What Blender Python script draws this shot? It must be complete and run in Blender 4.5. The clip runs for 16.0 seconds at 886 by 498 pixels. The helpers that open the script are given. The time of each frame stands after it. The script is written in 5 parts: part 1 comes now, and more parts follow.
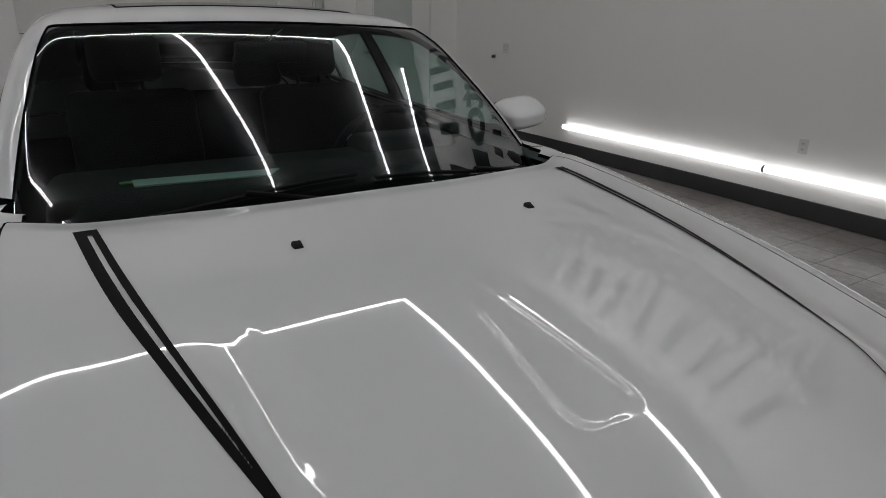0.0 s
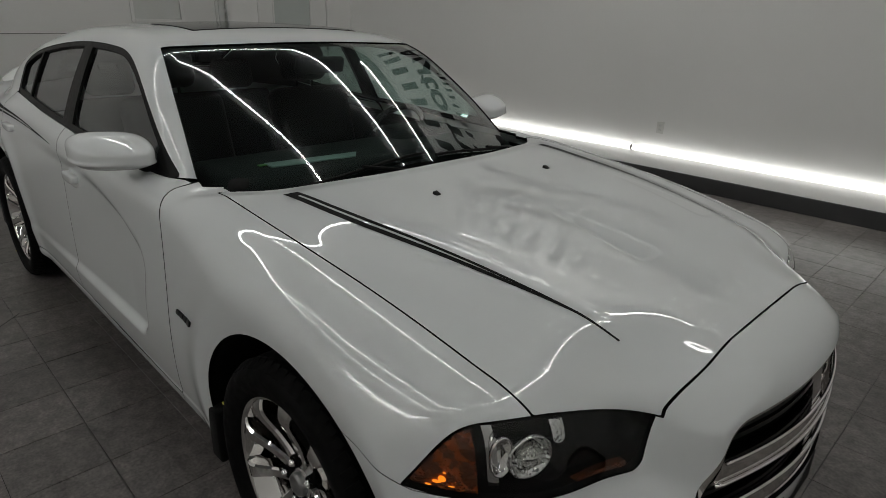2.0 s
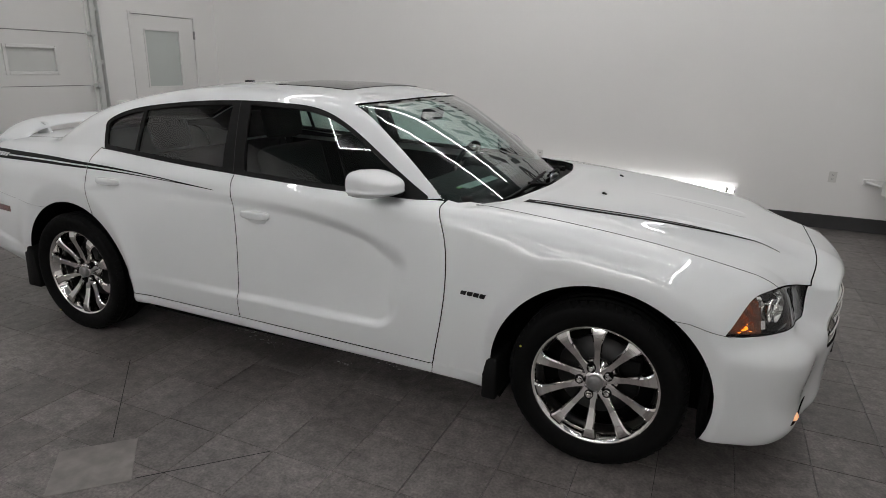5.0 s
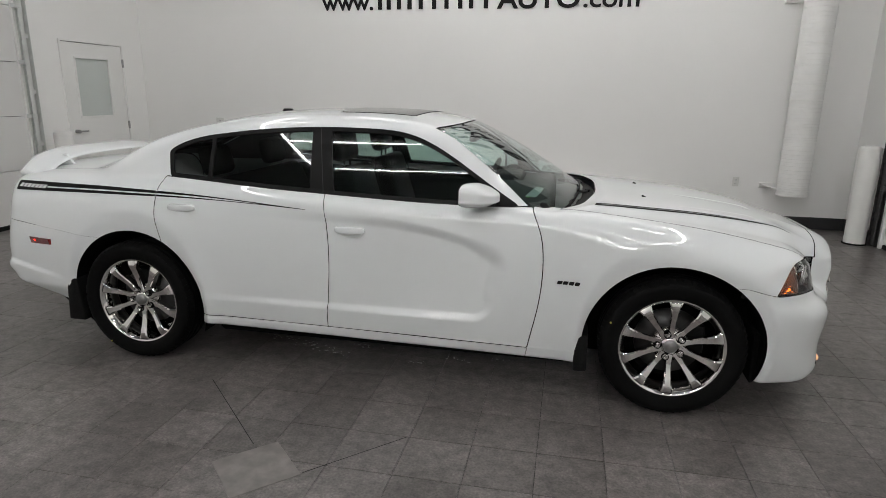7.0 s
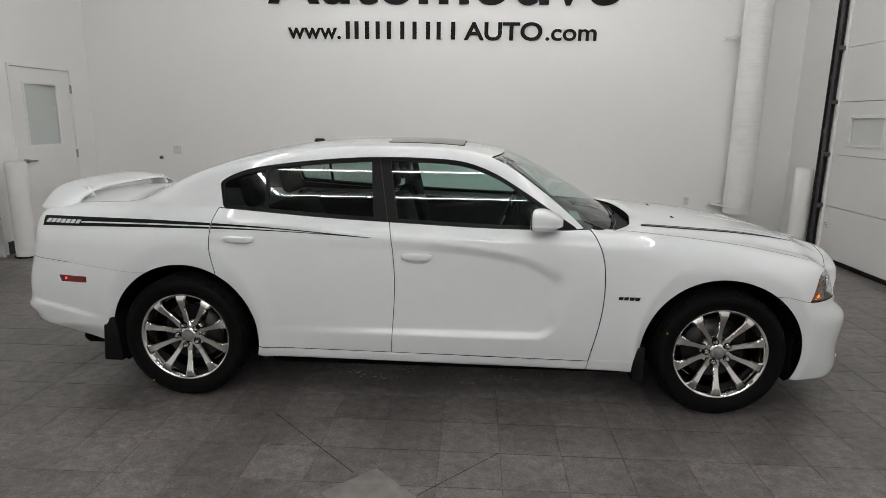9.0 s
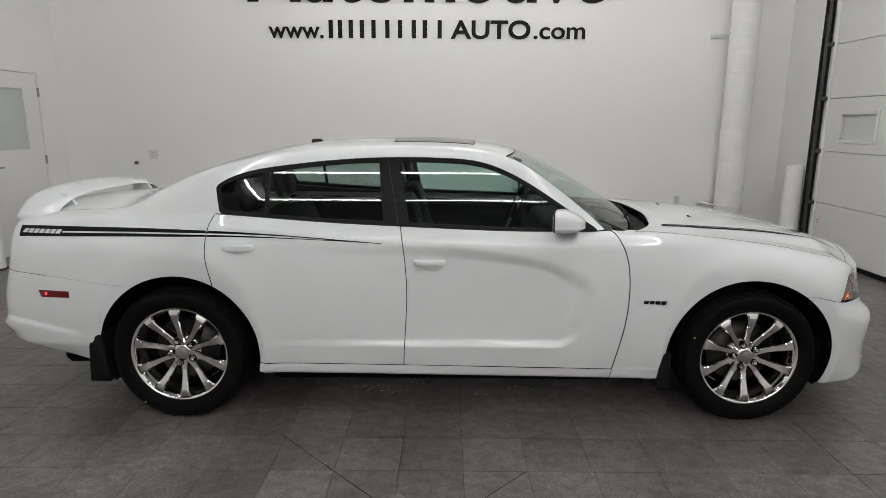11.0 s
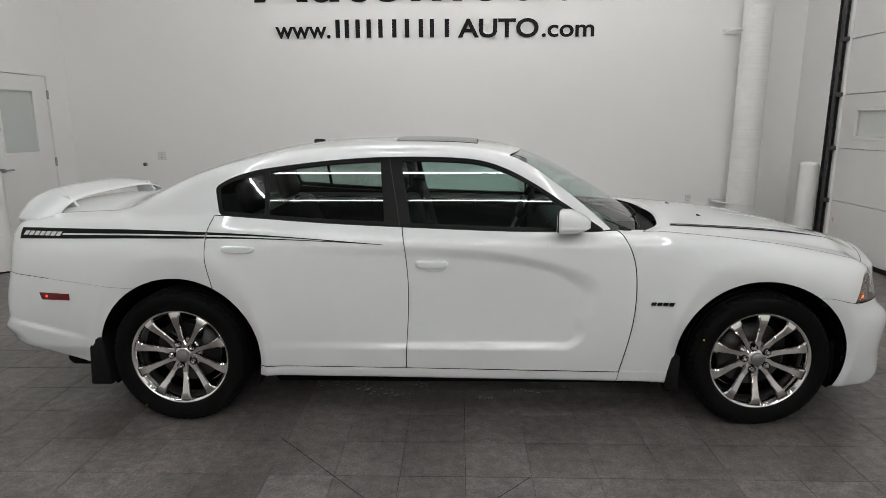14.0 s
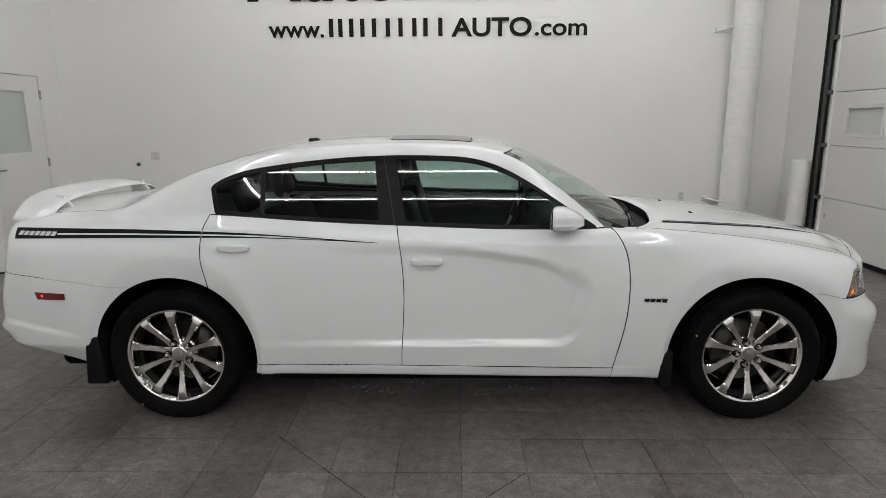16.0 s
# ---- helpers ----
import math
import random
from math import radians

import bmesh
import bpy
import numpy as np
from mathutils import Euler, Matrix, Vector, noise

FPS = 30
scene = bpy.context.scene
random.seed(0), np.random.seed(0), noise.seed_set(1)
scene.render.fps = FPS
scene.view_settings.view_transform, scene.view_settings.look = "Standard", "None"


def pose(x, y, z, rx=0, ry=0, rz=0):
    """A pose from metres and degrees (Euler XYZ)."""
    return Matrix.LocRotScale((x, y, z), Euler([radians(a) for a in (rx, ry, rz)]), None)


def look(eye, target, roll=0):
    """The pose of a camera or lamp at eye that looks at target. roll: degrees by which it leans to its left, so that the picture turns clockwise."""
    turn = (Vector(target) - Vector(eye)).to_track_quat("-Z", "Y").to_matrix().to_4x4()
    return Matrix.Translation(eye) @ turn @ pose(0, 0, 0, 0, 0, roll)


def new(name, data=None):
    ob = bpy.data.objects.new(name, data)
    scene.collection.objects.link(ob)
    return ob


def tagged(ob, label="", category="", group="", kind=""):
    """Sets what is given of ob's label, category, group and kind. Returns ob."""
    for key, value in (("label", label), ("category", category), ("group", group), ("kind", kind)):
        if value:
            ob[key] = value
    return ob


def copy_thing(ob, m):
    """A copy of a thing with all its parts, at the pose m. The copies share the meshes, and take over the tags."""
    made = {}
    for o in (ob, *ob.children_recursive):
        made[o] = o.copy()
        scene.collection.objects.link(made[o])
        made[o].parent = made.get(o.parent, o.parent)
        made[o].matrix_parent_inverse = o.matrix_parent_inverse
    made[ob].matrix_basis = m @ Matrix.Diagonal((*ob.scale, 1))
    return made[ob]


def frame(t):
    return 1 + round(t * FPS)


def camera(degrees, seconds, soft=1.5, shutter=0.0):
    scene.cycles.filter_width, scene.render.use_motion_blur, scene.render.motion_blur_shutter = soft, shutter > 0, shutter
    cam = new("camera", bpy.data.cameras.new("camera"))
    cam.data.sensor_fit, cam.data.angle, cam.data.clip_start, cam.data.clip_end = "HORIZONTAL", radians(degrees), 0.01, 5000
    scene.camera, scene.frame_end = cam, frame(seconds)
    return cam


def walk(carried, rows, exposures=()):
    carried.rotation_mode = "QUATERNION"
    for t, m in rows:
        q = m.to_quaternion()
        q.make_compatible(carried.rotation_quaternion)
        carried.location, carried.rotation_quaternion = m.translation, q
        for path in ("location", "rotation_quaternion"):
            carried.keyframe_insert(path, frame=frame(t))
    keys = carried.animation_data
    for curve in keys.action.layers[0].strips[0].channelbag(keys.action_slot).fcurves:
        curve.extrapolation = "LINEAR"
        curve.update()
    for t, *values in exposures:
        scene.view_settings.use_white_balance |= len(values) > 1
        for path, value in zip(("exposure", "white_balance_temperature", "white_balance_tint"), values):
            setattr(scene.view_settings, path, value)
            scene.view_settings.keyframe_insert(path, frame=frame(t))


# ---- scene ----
cam = camera(72.3, 16.0, soft=0.55)
PATH = [
    (0, (2.468, -0.612, 1.433), (0.871, 0.369, 0.735), 0.9),
    (0.5, (2.585, -0.789, 1.431), (1.051, 0.281, 0.724), 0.9),
    (1, (2.698, -0.998, 1.479), (1.232, 0.161, 0.767), 1.0),
    (1.5, (2.779, -1.31, 1.534), (1.393, -0.056, 0.823), 1.2),
    (2, (2.703, -1.548, 1.543), (1.38, -0.229, 0.829), 1.5),
    (2.5, (2.553, -1.762, 1.525), (1.29, -0.374, 0.833), 1.4),
    (3, (2.489, -2.059, 1.535), (1.303, -0.595, 0.864), 1.4),
    (3.5, (2.423, -2.411, 1.587), (1.333, -0.866, 0.934), 1.4),
    (4, (2.236, -2.644, 1.57), (1.243, -1.022, 0.95), 1.4),
    (4.5, (2.01, -2.888, 1.575), (1.143, -1.185, 0.987), 1.4),
    (5, (1.834, -3.199, 1.597), (1.07, -1.443, 1.019), 1.3),
    (5.2, (1.768, -3.288, 1.592), (1.04, -1.515, 1.021), 1.3),
    (7.3, (0.793, -3.996, 1.599), (0.469, -2.082, 1.118), 1.0),
    (7.5, (0.686, -4.018, 1.6), (0.402, -2.094, 1.136), 1.2),
    (8, (0.468, -4.083, 1.606), (0.263, -2.141, 1.17), 1.0),
    (8.5, (0.277, -4.167, 1.62), (0.132, -2.218, 1.196), 0.9),
    (9, (0.137, -4.188, 1.626), (0.037, -2.235, 1.206), 0.8),
    (11.5, (-0.094, -3.96, 1.587), (-0.105, -2.002, 1.178), 0.2),
    (12, (-0.081, -3.954, 1.586), (-0.117, -1.997, 1.176), 0.1),
    (12.5, (-0.049, -3.938, 1.579), (-0.09, -1.981, 1.17), 0.0),
    (13, (-0.036, -3.933, 1.582), (-0.073, -1.976, 1.173), -0.0),
    (13.5, (-0.048, -3.935, 1.582), (-0.094, -1.978, 1.173), -0.1),
    (14, (-0.04, -3.936, 1.586), (-0.093, -1.979, 1.176), -0.2),
    (14.5, (-0.02, -3.946, 1.586), (-0.067, -1.989, 1.175), -0.2),
    (15, (-0.029, -3.944, 1.576), (-0.072, -1.988, 1.164), -0.3),
    (15.5, (-0.044, -3.95, 1.58), (-0.084, -1.994, 1.167), -0.3),
    (16, (-0.041, -3.956, 1.584), (-0.076, -2.0, 1.171), -0.4),
]
walk(cam, [(t, look(eye, target, roll)) for t, eye, target, roll in PATH], exposures=[(0.0, -0.84, 6500, 10), (0.5, -1.31, 6520, 10), (1.0, -1.31, 6540, 9.5), (1.5, -1.10, 6620, 5), (2.0, -0.84, 6620, 5), (2.6, -0.55, 6600, 5.5), (3.2, -0.42, 6600, 8.5), (4.0, -0.22, 6600, 10), (4.5, -0.16, 6560, 10), (5.0, 0.04, 6520, 10), (7.5, 0.25, 6540, 8), (16.0, 0.25, 6540, 8)])

# ---- world and light ----
world = bpy.data.worlds.new("world")
scene.world = world
world.use_nodes = True
world.node_tree.nodes["Background"].inputs[0].default_value = (0.5, 0.52, 0.55, 1)
world.node_tree.nodes["Background"].inputs[1].default_value = 0.02


# ---- materials ----
def mat(name, color, rough=0.5, metal=0.0, coat=0.0, noise_scale=0.0, noise_amt=0.0, bump=0.0, bump_scale=200.0,
        rough_var=0.0, spec=0.5, coat_rough=0.03):
    m = bpy.data.materials.new(name)
    m.use_nodes = True
    nt = m.node_tree
    b = nt.nodes["Principled BSDF"]
    b.inputs["Base Color"].default_value = (*color, 1)
    b.inputs["Roughness"].default_value = rough
    b.inputs["Metallic"].default_value = metal
    b.inputs["Coat Weight"].default_value = coat
    b.inputs["Coat Roughness"].default_value = coat_rough
    b.inputs["Specular IOR Level"].default_value = spec
    tc = nt.nodes.new("ShaderNodeTexCoord")
    if noise_amt or rough_var:
        n = nt.nodes.new("ShaderNodeTexNoise")
        n.inputs["Scale"].default_value = noise_scale
        n.inputs["Detail"].default_value = 6
        nt.links.new(tc.outputs["Object"], n.inputs["Vector"])
        if noise_amt:
            r = nt.nodes.new("ShaderNodeMapRange")
            r.inputs["From Min"].default_value, r.inputs["From Max"].default_value = 0.3, 0.7
            r.inputs["To Min"].default_value, r.inputs["To Max"].default_value = 1 - noise_amt, 1 + noise_amt
            nt.links.new(n.outputs["Fac"], r.inputs["Value"])
            h = nt.nodes.new("ShaderNodeMix")
            h.data_type, h.blend_type = "RGBA", "MULTIPLY"
            h.inputs["Factor"].default_value = 1
            h.inputs[6].default_value = (*color, 1)
            nt.links.new(r.outputs[0], h.inputs[7])
            nt.links.new(h.outputs[2], b.inputs["Base Color"])
        if rough_var:
            r2 = nt.nodes.new("ShaderNodeMapRange")
            r2.inputs["From Min"].default_value, r2.inputs["From Max"].default_value = 0.3, 0.7
            r2.inputs["To Min"].default_value = max(0.0, rough - rough_var)
            r2.inputs["To Max"].default_value = min(1.0, rough + rough_var)
            nt.links.new(n.outputs["Fac"], r2.inputs["Value"])
            nt.links.new(r2.outputs[0], b.inputs["Roughness"])
    if bump:
        n2 = nt.nodes.new("ShaderNodeTexNoise")
        n2.inputs["Scale"].default_value = bump_scale
        n2.inputs["Detail"].default_value = 4
        nt.links.new(tc.outputs["Object"], n2.inputs["Vector"])
        bp = nt.nodes.new("ShaderNodeBump")
        bp.inputs["Strength"].default_value = bump
        bp.inputs["Distance"].default_value = 0.002
        nt.links.new(n2.outputs["Fac"], bp.inputs["Height"])
        nt.links.new(bp.outputs[0], b.inputs["Normal"])
    return m


def glass(name, tint, ior=1.5, rough=0.0):
    """A thin sheet of glass: tinted see-through with Fresnel gloss."""
    m = bpy.data.materials.new(name)
    m.use_nodes = True
    nt = m.node_tree
    nt.nodes.remove(nt.nodes["Principled BSDF"])
    out = nt.nodes["Material Output"]
    tr = nt.nodes.new("ShaderNodeBsdfTransparent")
    tr.inputs[0].default_value = (*tint, 1)
    gl = nt.nodes.new("ShaderNodeBsdfGlossy")
    gl.inputs["Roughness"].default_value = rough
    gl.inputs["Color"].default_value = (1, 1, 1, 1)
    lw = nt.nodes.new("ShaderNodeLayerWeight")
    lw.inputs["Blend"].default_value = 0.5
    pw = nt.nodes.new("ShaderNodeMath")
    pw.operation = "POWER"
    pw.inputs[1].default_value = 4.2
    nt.links.new(lw.outputs["Facing"], pw.inputs[0])
    fr = nt.nodes.new("ShaderNodeMapRange")
    fr.inputs["To Min"].default_value = 2 * ((ior - 1) / (ior + 1)) ** 2
    nt.links.new(pw.outputs[0], fr.inputs["Value"])
    mx = nt.nodes.new("ShaderNodeMixShader")
    nt.links.new(fr.outputs[0], mx.inputs[0])
    nt.links.new(tr.outputs[0], mx.inputs[1])
    nt.links.new(gl.outputs[0], mx.inputs[2])
    nt.links.new(mx.outputs[0], out.inputs["Surface"])
    return m


def glow(name, color, strength):
    m = bpy.data.materials.new(name)
    m.use_nodes = True
    b = m.node_tree.nodes["Principled BSDF"]
    b.inputs["Base Color"].default_value = (*color, 1)
    b.inputs["Emission Color"].default_value = (*color, 1)
    b.inputs["Emission Strength"].default_value = strength
    return m


PAINT = mat("white_paint", (0.725, 0.745, 0.75), 0.4, coat=1.0, spec=0.2, coat_rough=0.004)
PAINT.node_tree.nodes["Principled BSDF"].inputs["Coat IOR"].default_value = 1.75
WALLPAINT = mat("wall_paint", (0.80, 0.795, 0.78), 0.55, noise_scale=0.7, noise_amt=0.015, bump=0.12, bump_scale=260)
CEILPAINT = mat("ceiling_paint", (0.15, 0.155, 0.16), 0.7, noise_scale=1.2, noise_amt=0.03)
DOORPAINT = mat("door_paint", (0.76, 0.755, 0.74), 0.4, noise_scale=3, noise_amt=0.01)
PANEL = mat("sectional_door_skin", (0.68, 0.675, 0.66), 0.45, noise_scale=2, noise_amt=0.015, bump=0.2, bump_scale=350)
RUBBER = mat("tyre_rubber", (0.0035, 0.0035, 0.0035), 0.7, spec=0.10, noise_scale=40, noise_amt=0.25, rough_var=0.1, bump=0.2, bump_scale=300)
CHROME = mat("chrome", (0.80, 0.785, 0.77), 0.06, 1.0, noise_scale=8, rough_var=0.02)
DULLMETAL = mat("galvanised_steel", (0.33, 0.33, 0.33), 0.42, 1.0, noise_scale=30, noise_amt=0.2, rough_var=0.1)
BLACKTRIM = mat("black_trim", (0.008, 0.008, 0.008), 0.42, spec=0.12, noise_scale=60, rough_var=0.06)
BLACKPLASTIC = mat("black_plastic", (0.006, 0.006, 0.006), 0.6, spec=0.16, noise_scale=80, noise_amt=0.2, bump=0.3, bump_scale=500)
SEAMGREY = mat("seam_grey", (0.035, 0.035, 0.036), 0.5, spec=0.2)
DECAL = mat("black_vinyl", (0.005, 0.005, 0.005), 0.6, spec=0.12)
SILVERVINYL = mat("silver_vinyl", (0.62, 0.62, 0.62), 0.4)
# near-black for seams and hollows: their shade is put into the colour
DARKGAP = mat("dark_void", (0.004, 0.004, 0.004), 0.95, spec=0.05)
LINER = mat("arch_liner", (0.004, 0.004, 0.004), 0.95, spec=0.1, noise_scale=30, noise_amt=0.3)
LEATHER = mat("black_leather", (0.005, 0.005, 0.005), 0.6, spec=0.10, noise_scale=30, noise_amt=0.2, bump=0.3, bump_scale=250)
DASH = mat("dash_vinyl", (0.006, 0.006, 0.006), 0.7, spec=0.2, noise_scale=50, noise_amt=0.2, bump=0.3, bump_scale=400)
PAPER = mat("paper", (0.24, 0.29, 0.27), 0.7, noise_scale=20, noise_amt=0.05)
BASEBOARD = mat("rubber_cove_base", (0.035, 0.035, 0.036), 0.5, noise_scale=5, noise_amt=0.15)
SIGNBLACK = mat("black_letters", (0.006, 0.006, 0.006), 0.5, spec=0.15)


def facets(m, scale, strength):
    """Small pressed facets, as in lamp reflectors."""
    nt = m.node_tree
    tc = nt.nodes.new("ShaderNodeTexCoord")
    vo = nt.nodes.new("ShaderNodeTexVoronoi")
    vo.inputs["Scale"].default_value = scale
    nt.links.new(tc.outputs["Object"], vo.inputs["Vector"])
    bp = nt.nodes.new("ShaderNodeBump")
    bp.inputs["Strength"].default_value, bp.inputs["Distance"].default_value = strength, 0.004
    nt.links.new(vo.outputs["Distance"], bp.inputs["Height"])
    nt.links.new(bp.outputs[0], nt.nodes["Principled BSDF"].inputs["Normal"])
    return m


AMBER = facets(mat("amber_reflector", (0.20, 0.038, 0.002), 0.16, 0.55, coat=1.0, noise_scale=45, noise_amt=0.7), 150, 0.75)
BEZELCHROME = facets(mat("bezel_chrome", (0.80, 0.80, 0.79), 0.08, 1.0), 34, 0.16)
FACETCHROME = facets(mat("faceted_chrome", (0.85, 0.85, 0.84), 0.08, 1.0), 110, 0.6)
REDLENS = mat("red_lens", (0.13, 0.003, 0.003), 0.10, coat=1.0)
WINDSCREENGLASS = glass("windscreen_glass", (0.70, 0.85, 0.81))
SIDEGLASS = glass("side_glass", (0.57, 0.71, 0.67), 1.42)
REARGLASS = glass("rear_tinted_glass", (0.50, 0.60, 0.56), 1.42)
LAMPGLASS = glass("lamp_lens", (0.95, 0.96, 0.96), 1.29)
SMOKEGLASS = mat("sunroof_glass", (0.012, 0.012, 0.012), 0.09, spec=0.35)
FROST = mat("frosted_glass", (0.52, 0.555, 0.535), 0.35, noise_scale=3, noise_amt=0.02)
TUBE = glow("led_tube", (1.0, 0.985, 0.985), 22.0)
WALLTUBE = glow("led_wall_tube", (1.0, 0.985, 0.985), 4.5)
XENON = facets(mat("projector_lens", (0.72, 0.71, 0.66), 0.06, 0.85, coat=1.0), 150, 0.9)
FOGGLOW = glow("fog_glow", (1.0, 0.50, 0.26), 0.6)
MARKERGLOW = glow("marker_glow", (1.0, 0.03, 0.02), 2.4)
AMBERGLOW = facets(glow("amber_glow", (1.0, 0.25, 0.012), 1.7), 260, 0.8)
# the same chrome toned down: duller reflections of wheel faces put into the colour
SPOKECHROME = mat("shaded_chrome", (0.70, 0.685, 0.675), 0.07, 1.0, noise_scale=8, rough_var=0.02)


# ---- mesh helpers ----
def link_mesh(name, me, material, parent=None, label=""):
    ob = new(name, me)
    if material:
        me.materials.append(material)
    if parent:
        ob.parent = parent
    if label:
        ob["label"] = label
    return ob


def part(name, bm, material, parent=None, label="", smooth=False):
    me = bpy.data.meshes.new(name)
    bm.to_mesh(me)
    bm.free()
    if smooth:
        me.polygons.foreach_set("use_smooth", [True] * len(me.polygons))
    return link_mesh(name, me, material, parent, label)


def box(x0, x1, y0, y1, z0, z1, bevel=0.0, seg=1, bm=None):
    bm = bm or bmesh.new()
    r = bmesh.ops.create_cube(bm, size=1, matrix=Matrix.Translation(((x0 + x1) / 2, (y0 + y1) / 2, (z0 + z1) / 2))
                              @ Matrix.Diagonal((x1 - x0, y1 - y0, z1 - z0, 1)))
    if bevel:
        es = list({e for v in r["verts"] for e in v.link_edges})
        bmesh.ops.bevel(bm, geom=es, offset=bevel, segments=seg, affect="EDGES", profile=0.5)
    return bm


def revolve(profile, axis_m, steps=64, bm=None, closed=False):
    """Turn a profile of (radius, along) round the local z axis of axis_m."""
    bm = bm or bmesh.new()
    rings = []
    for k in range(steps):
        a = 2 * math.pi * k / steps
        rings.append([bm.verts.new(axis_m @ Vector((r * math.cos(a), r * math.sin(a), h))) for r, h in profile])
    n = len(profile)
    for k in range(steps):
        p, q = rings[k], rings[(k + 1) % steps]
        for i in range(n if closed else n - 1):
            j = (i + 1) % n
            bm.faces.new((p[i], q[i], q[j], p[j]))
    return bm


def rod(a, b, r, steps=16, bm=None, r2=None):
    bm = bm or bmesh.new()
    a, b = Vector(a), Vector(b)
    m = Matrix.Translation((a + b) / 2) @ (b - a).to_track_quat("Z", "Y").to_matrix().to_4x4()
    bmesh.ops.create_cone(bm, cap_ends=True, segments=steps, radius1=r, radius2=r if r2 is None else r2, depth=(b - a).length, matrix=m)
    return bm


def sweep(points, r, steps=10, bm=None):
    """A round tube along a polyline."""
    bm = bm or bmesh.new()
    pts = [Vector(p) for p in points]
    rings = []
    up = Vector((0.13, 0.21, 0.97))
    for i, p in enumerate(pts):
        d = (pts[min(i + 1, len(pts) - 1)] - pts[max(i - 1, 0)]).normalized()
        s = d.cross(up).normalized()
        w = s.cross(d)
        rings.append([bm.verts.new(p + r * (math.cos(2 * math.pi * k / steps) * s + math.sin(2 * math.pi * k / steps) * w)) for k in range(steps)])
    for p, q in zip(rings, rings[1:]):
        for k in range(steps):
            bm.faces.new((p[k], p[(k + 1) % steps], q[(k + 1) % steps], q[k]))
    bm.faces.new(rings[0][::-1])
    bm.faces.new(rings[-1])
    return bm


def empty(name, at=(0, 0, 0)):
    ob = new(name)
    ob.location = at
    ob.empty_display_size = 0.1
    return ob


def thing(ob, label, category, group="", kind=""):
    return tagged(ob, label, category, group, kind)


# ---- the car's surface: one implicit skin that every panel is cut from ----
def spline(pts):
    """A smooth natural cubic through (x, value) pairs, as a dense table."""
    xs, ys = np.array([p[0] for p in pts], float), np.array([p[1] for p in pts], float)
    n = len(xs)
    h = np.diff(xs)
    a, r = np.zeros((n, n)), np.zeros(n)
    a[0, 0] = a[-1, -1] = 1
    for i in range(1, n - 1):
        a[i, i - 1], a[i, i], a[i, i + 1] = h[i - 1], 2 * (h[i - 1] + h[i]), h[i]
        r[i] = 3 * ((ys[i + 1] - ys[i]) / h[i] - (ys[i] - ys[i - 1]) / h[i - 1])
    c = np.linalg.solve(a, r)
    tx = np.linspace(xs[0], xs[-1], 3000)
    k = np.clip(np.searchsorted(xs, tx) - 1, 0, n - 2)
    d = tx - xs[k]
    b = (ys[k + 1] - ys[k]) / h[k] - h[k] * (2 * c[k] + c[k + 1]) / 3
    ty = ys[k] + b * d + c[k] * d * d + (c[k + 1] - c[k]) / (3 * h[k]) * d ** 3
    return lambda v: np.interp(v, tx, ty)


def step(a, b, v):
    t = np.clip((v - a) / (b - a), 0, 1)
    return t * t * (3 - 2 * t)


def smax(a, b, k):
    h = np.maximum(k - np.abs(a - b), 0) / k
    return np.maximum(a, b) + h * h * k * 0.25


def smin(a, b, k):
    return -smax(-a, -b, k)


GLASS_ONLY = [0.0]
ARCH_F, ARCH_R, ARCH_RAD = (1.510, 0.362), (-1.522, 0.368), 0.430

hood_line = spline([(-2.8, 1.04), (-2.55, 1.10), (-2.2, 1.135), (-1.8, 1.145), (-1.2, 1.13), (-0.3, 1.09), (0.6, 1.06), (1.0, 1.055), (1.3, 1.038), (1.6, 1.017),
                    (1.9, 0.977), (2.1, 0.935), (2.25, 0.892), (2.35, 0.860), (2.45, 0.808), (2.6, 0.70)])
side_z = spline([(0.05, -0.10), (0.18, -0.055), (0.28, -0.028), (0.42, -0.006), (0.58, 0.004), (0.72, 0.0), (0.86, -0.010), (0.96, -0.024), (1.06, -0.050), (1.2, -0.10), (1.5, -0.26)])
side_x = spline([(-2.8, 0.80), (-2.4, 0.875), (-2.1, 0.918), (-1.8, 0.938), (-1.52, 0.946), (-1.0, 0.940), (-0.3, 0.937), (0.4, 0.938), (1.0, 0.941),
                 (1.5, 0.947), (1.8, 0.938), (2.0, 0.917), (2.2, 0.868), (2.6, 0.75)])
nose_z = spline([(0.0, -0.16), (0.15, -0.085), (0.25, -0.03), (0.36, -0.022), (0.46, -0.013), (0.56, -0.010), (0.66, -0.012), (0.76, -0.026), (0.86, -0.05), (1.2, -0.2)])
nose_y = spline([(-0.3, 2.445), (-0.15, 2.476), (0.0, 2.486), (0.15, 2.476), (0.3, 2.445), (0.445, 2.398), (0.6, 2.338), (0.72, 2.298), (0.83, 2.205), (0.90, 2.115), (1.0, 1.94), (1.2, 1.5)])
lamp_z = spline([(0.0, 0.0), (0.50, 0.0), (0.56, -0.006), (0.595, -0.035), (0.63, -0.080), (0.66, -0.096), (0.70, -0.104), (0.76, -0.112), (0.84, -0.122), (1.2, -0.15)])
tail_z = spline([(0.0, 0.25), (0.25, 0.12), (0.4, 0.04), (0.55, 0.0), (0.7, 0.012), (0.85, 0.05), (1.0, 0.06), (1.13, 0.075), (1.3, 0.2)])
roof_line = spline([(-2.6, 0.86), (-2.2, 1.045), (-1.9, 1.17), (-1.6, 1.302), (-1.3, 1.396), (-1.0, 1.458), (-0.7, 1.487), (-0.3, 1.494), (0.0, 1.485), (0.2, 1.461), (0.38, 1.416), (0.6, 1.315), (0.85, 1.172),
                    (1.13, 0.990), (1.4, 0.82)])
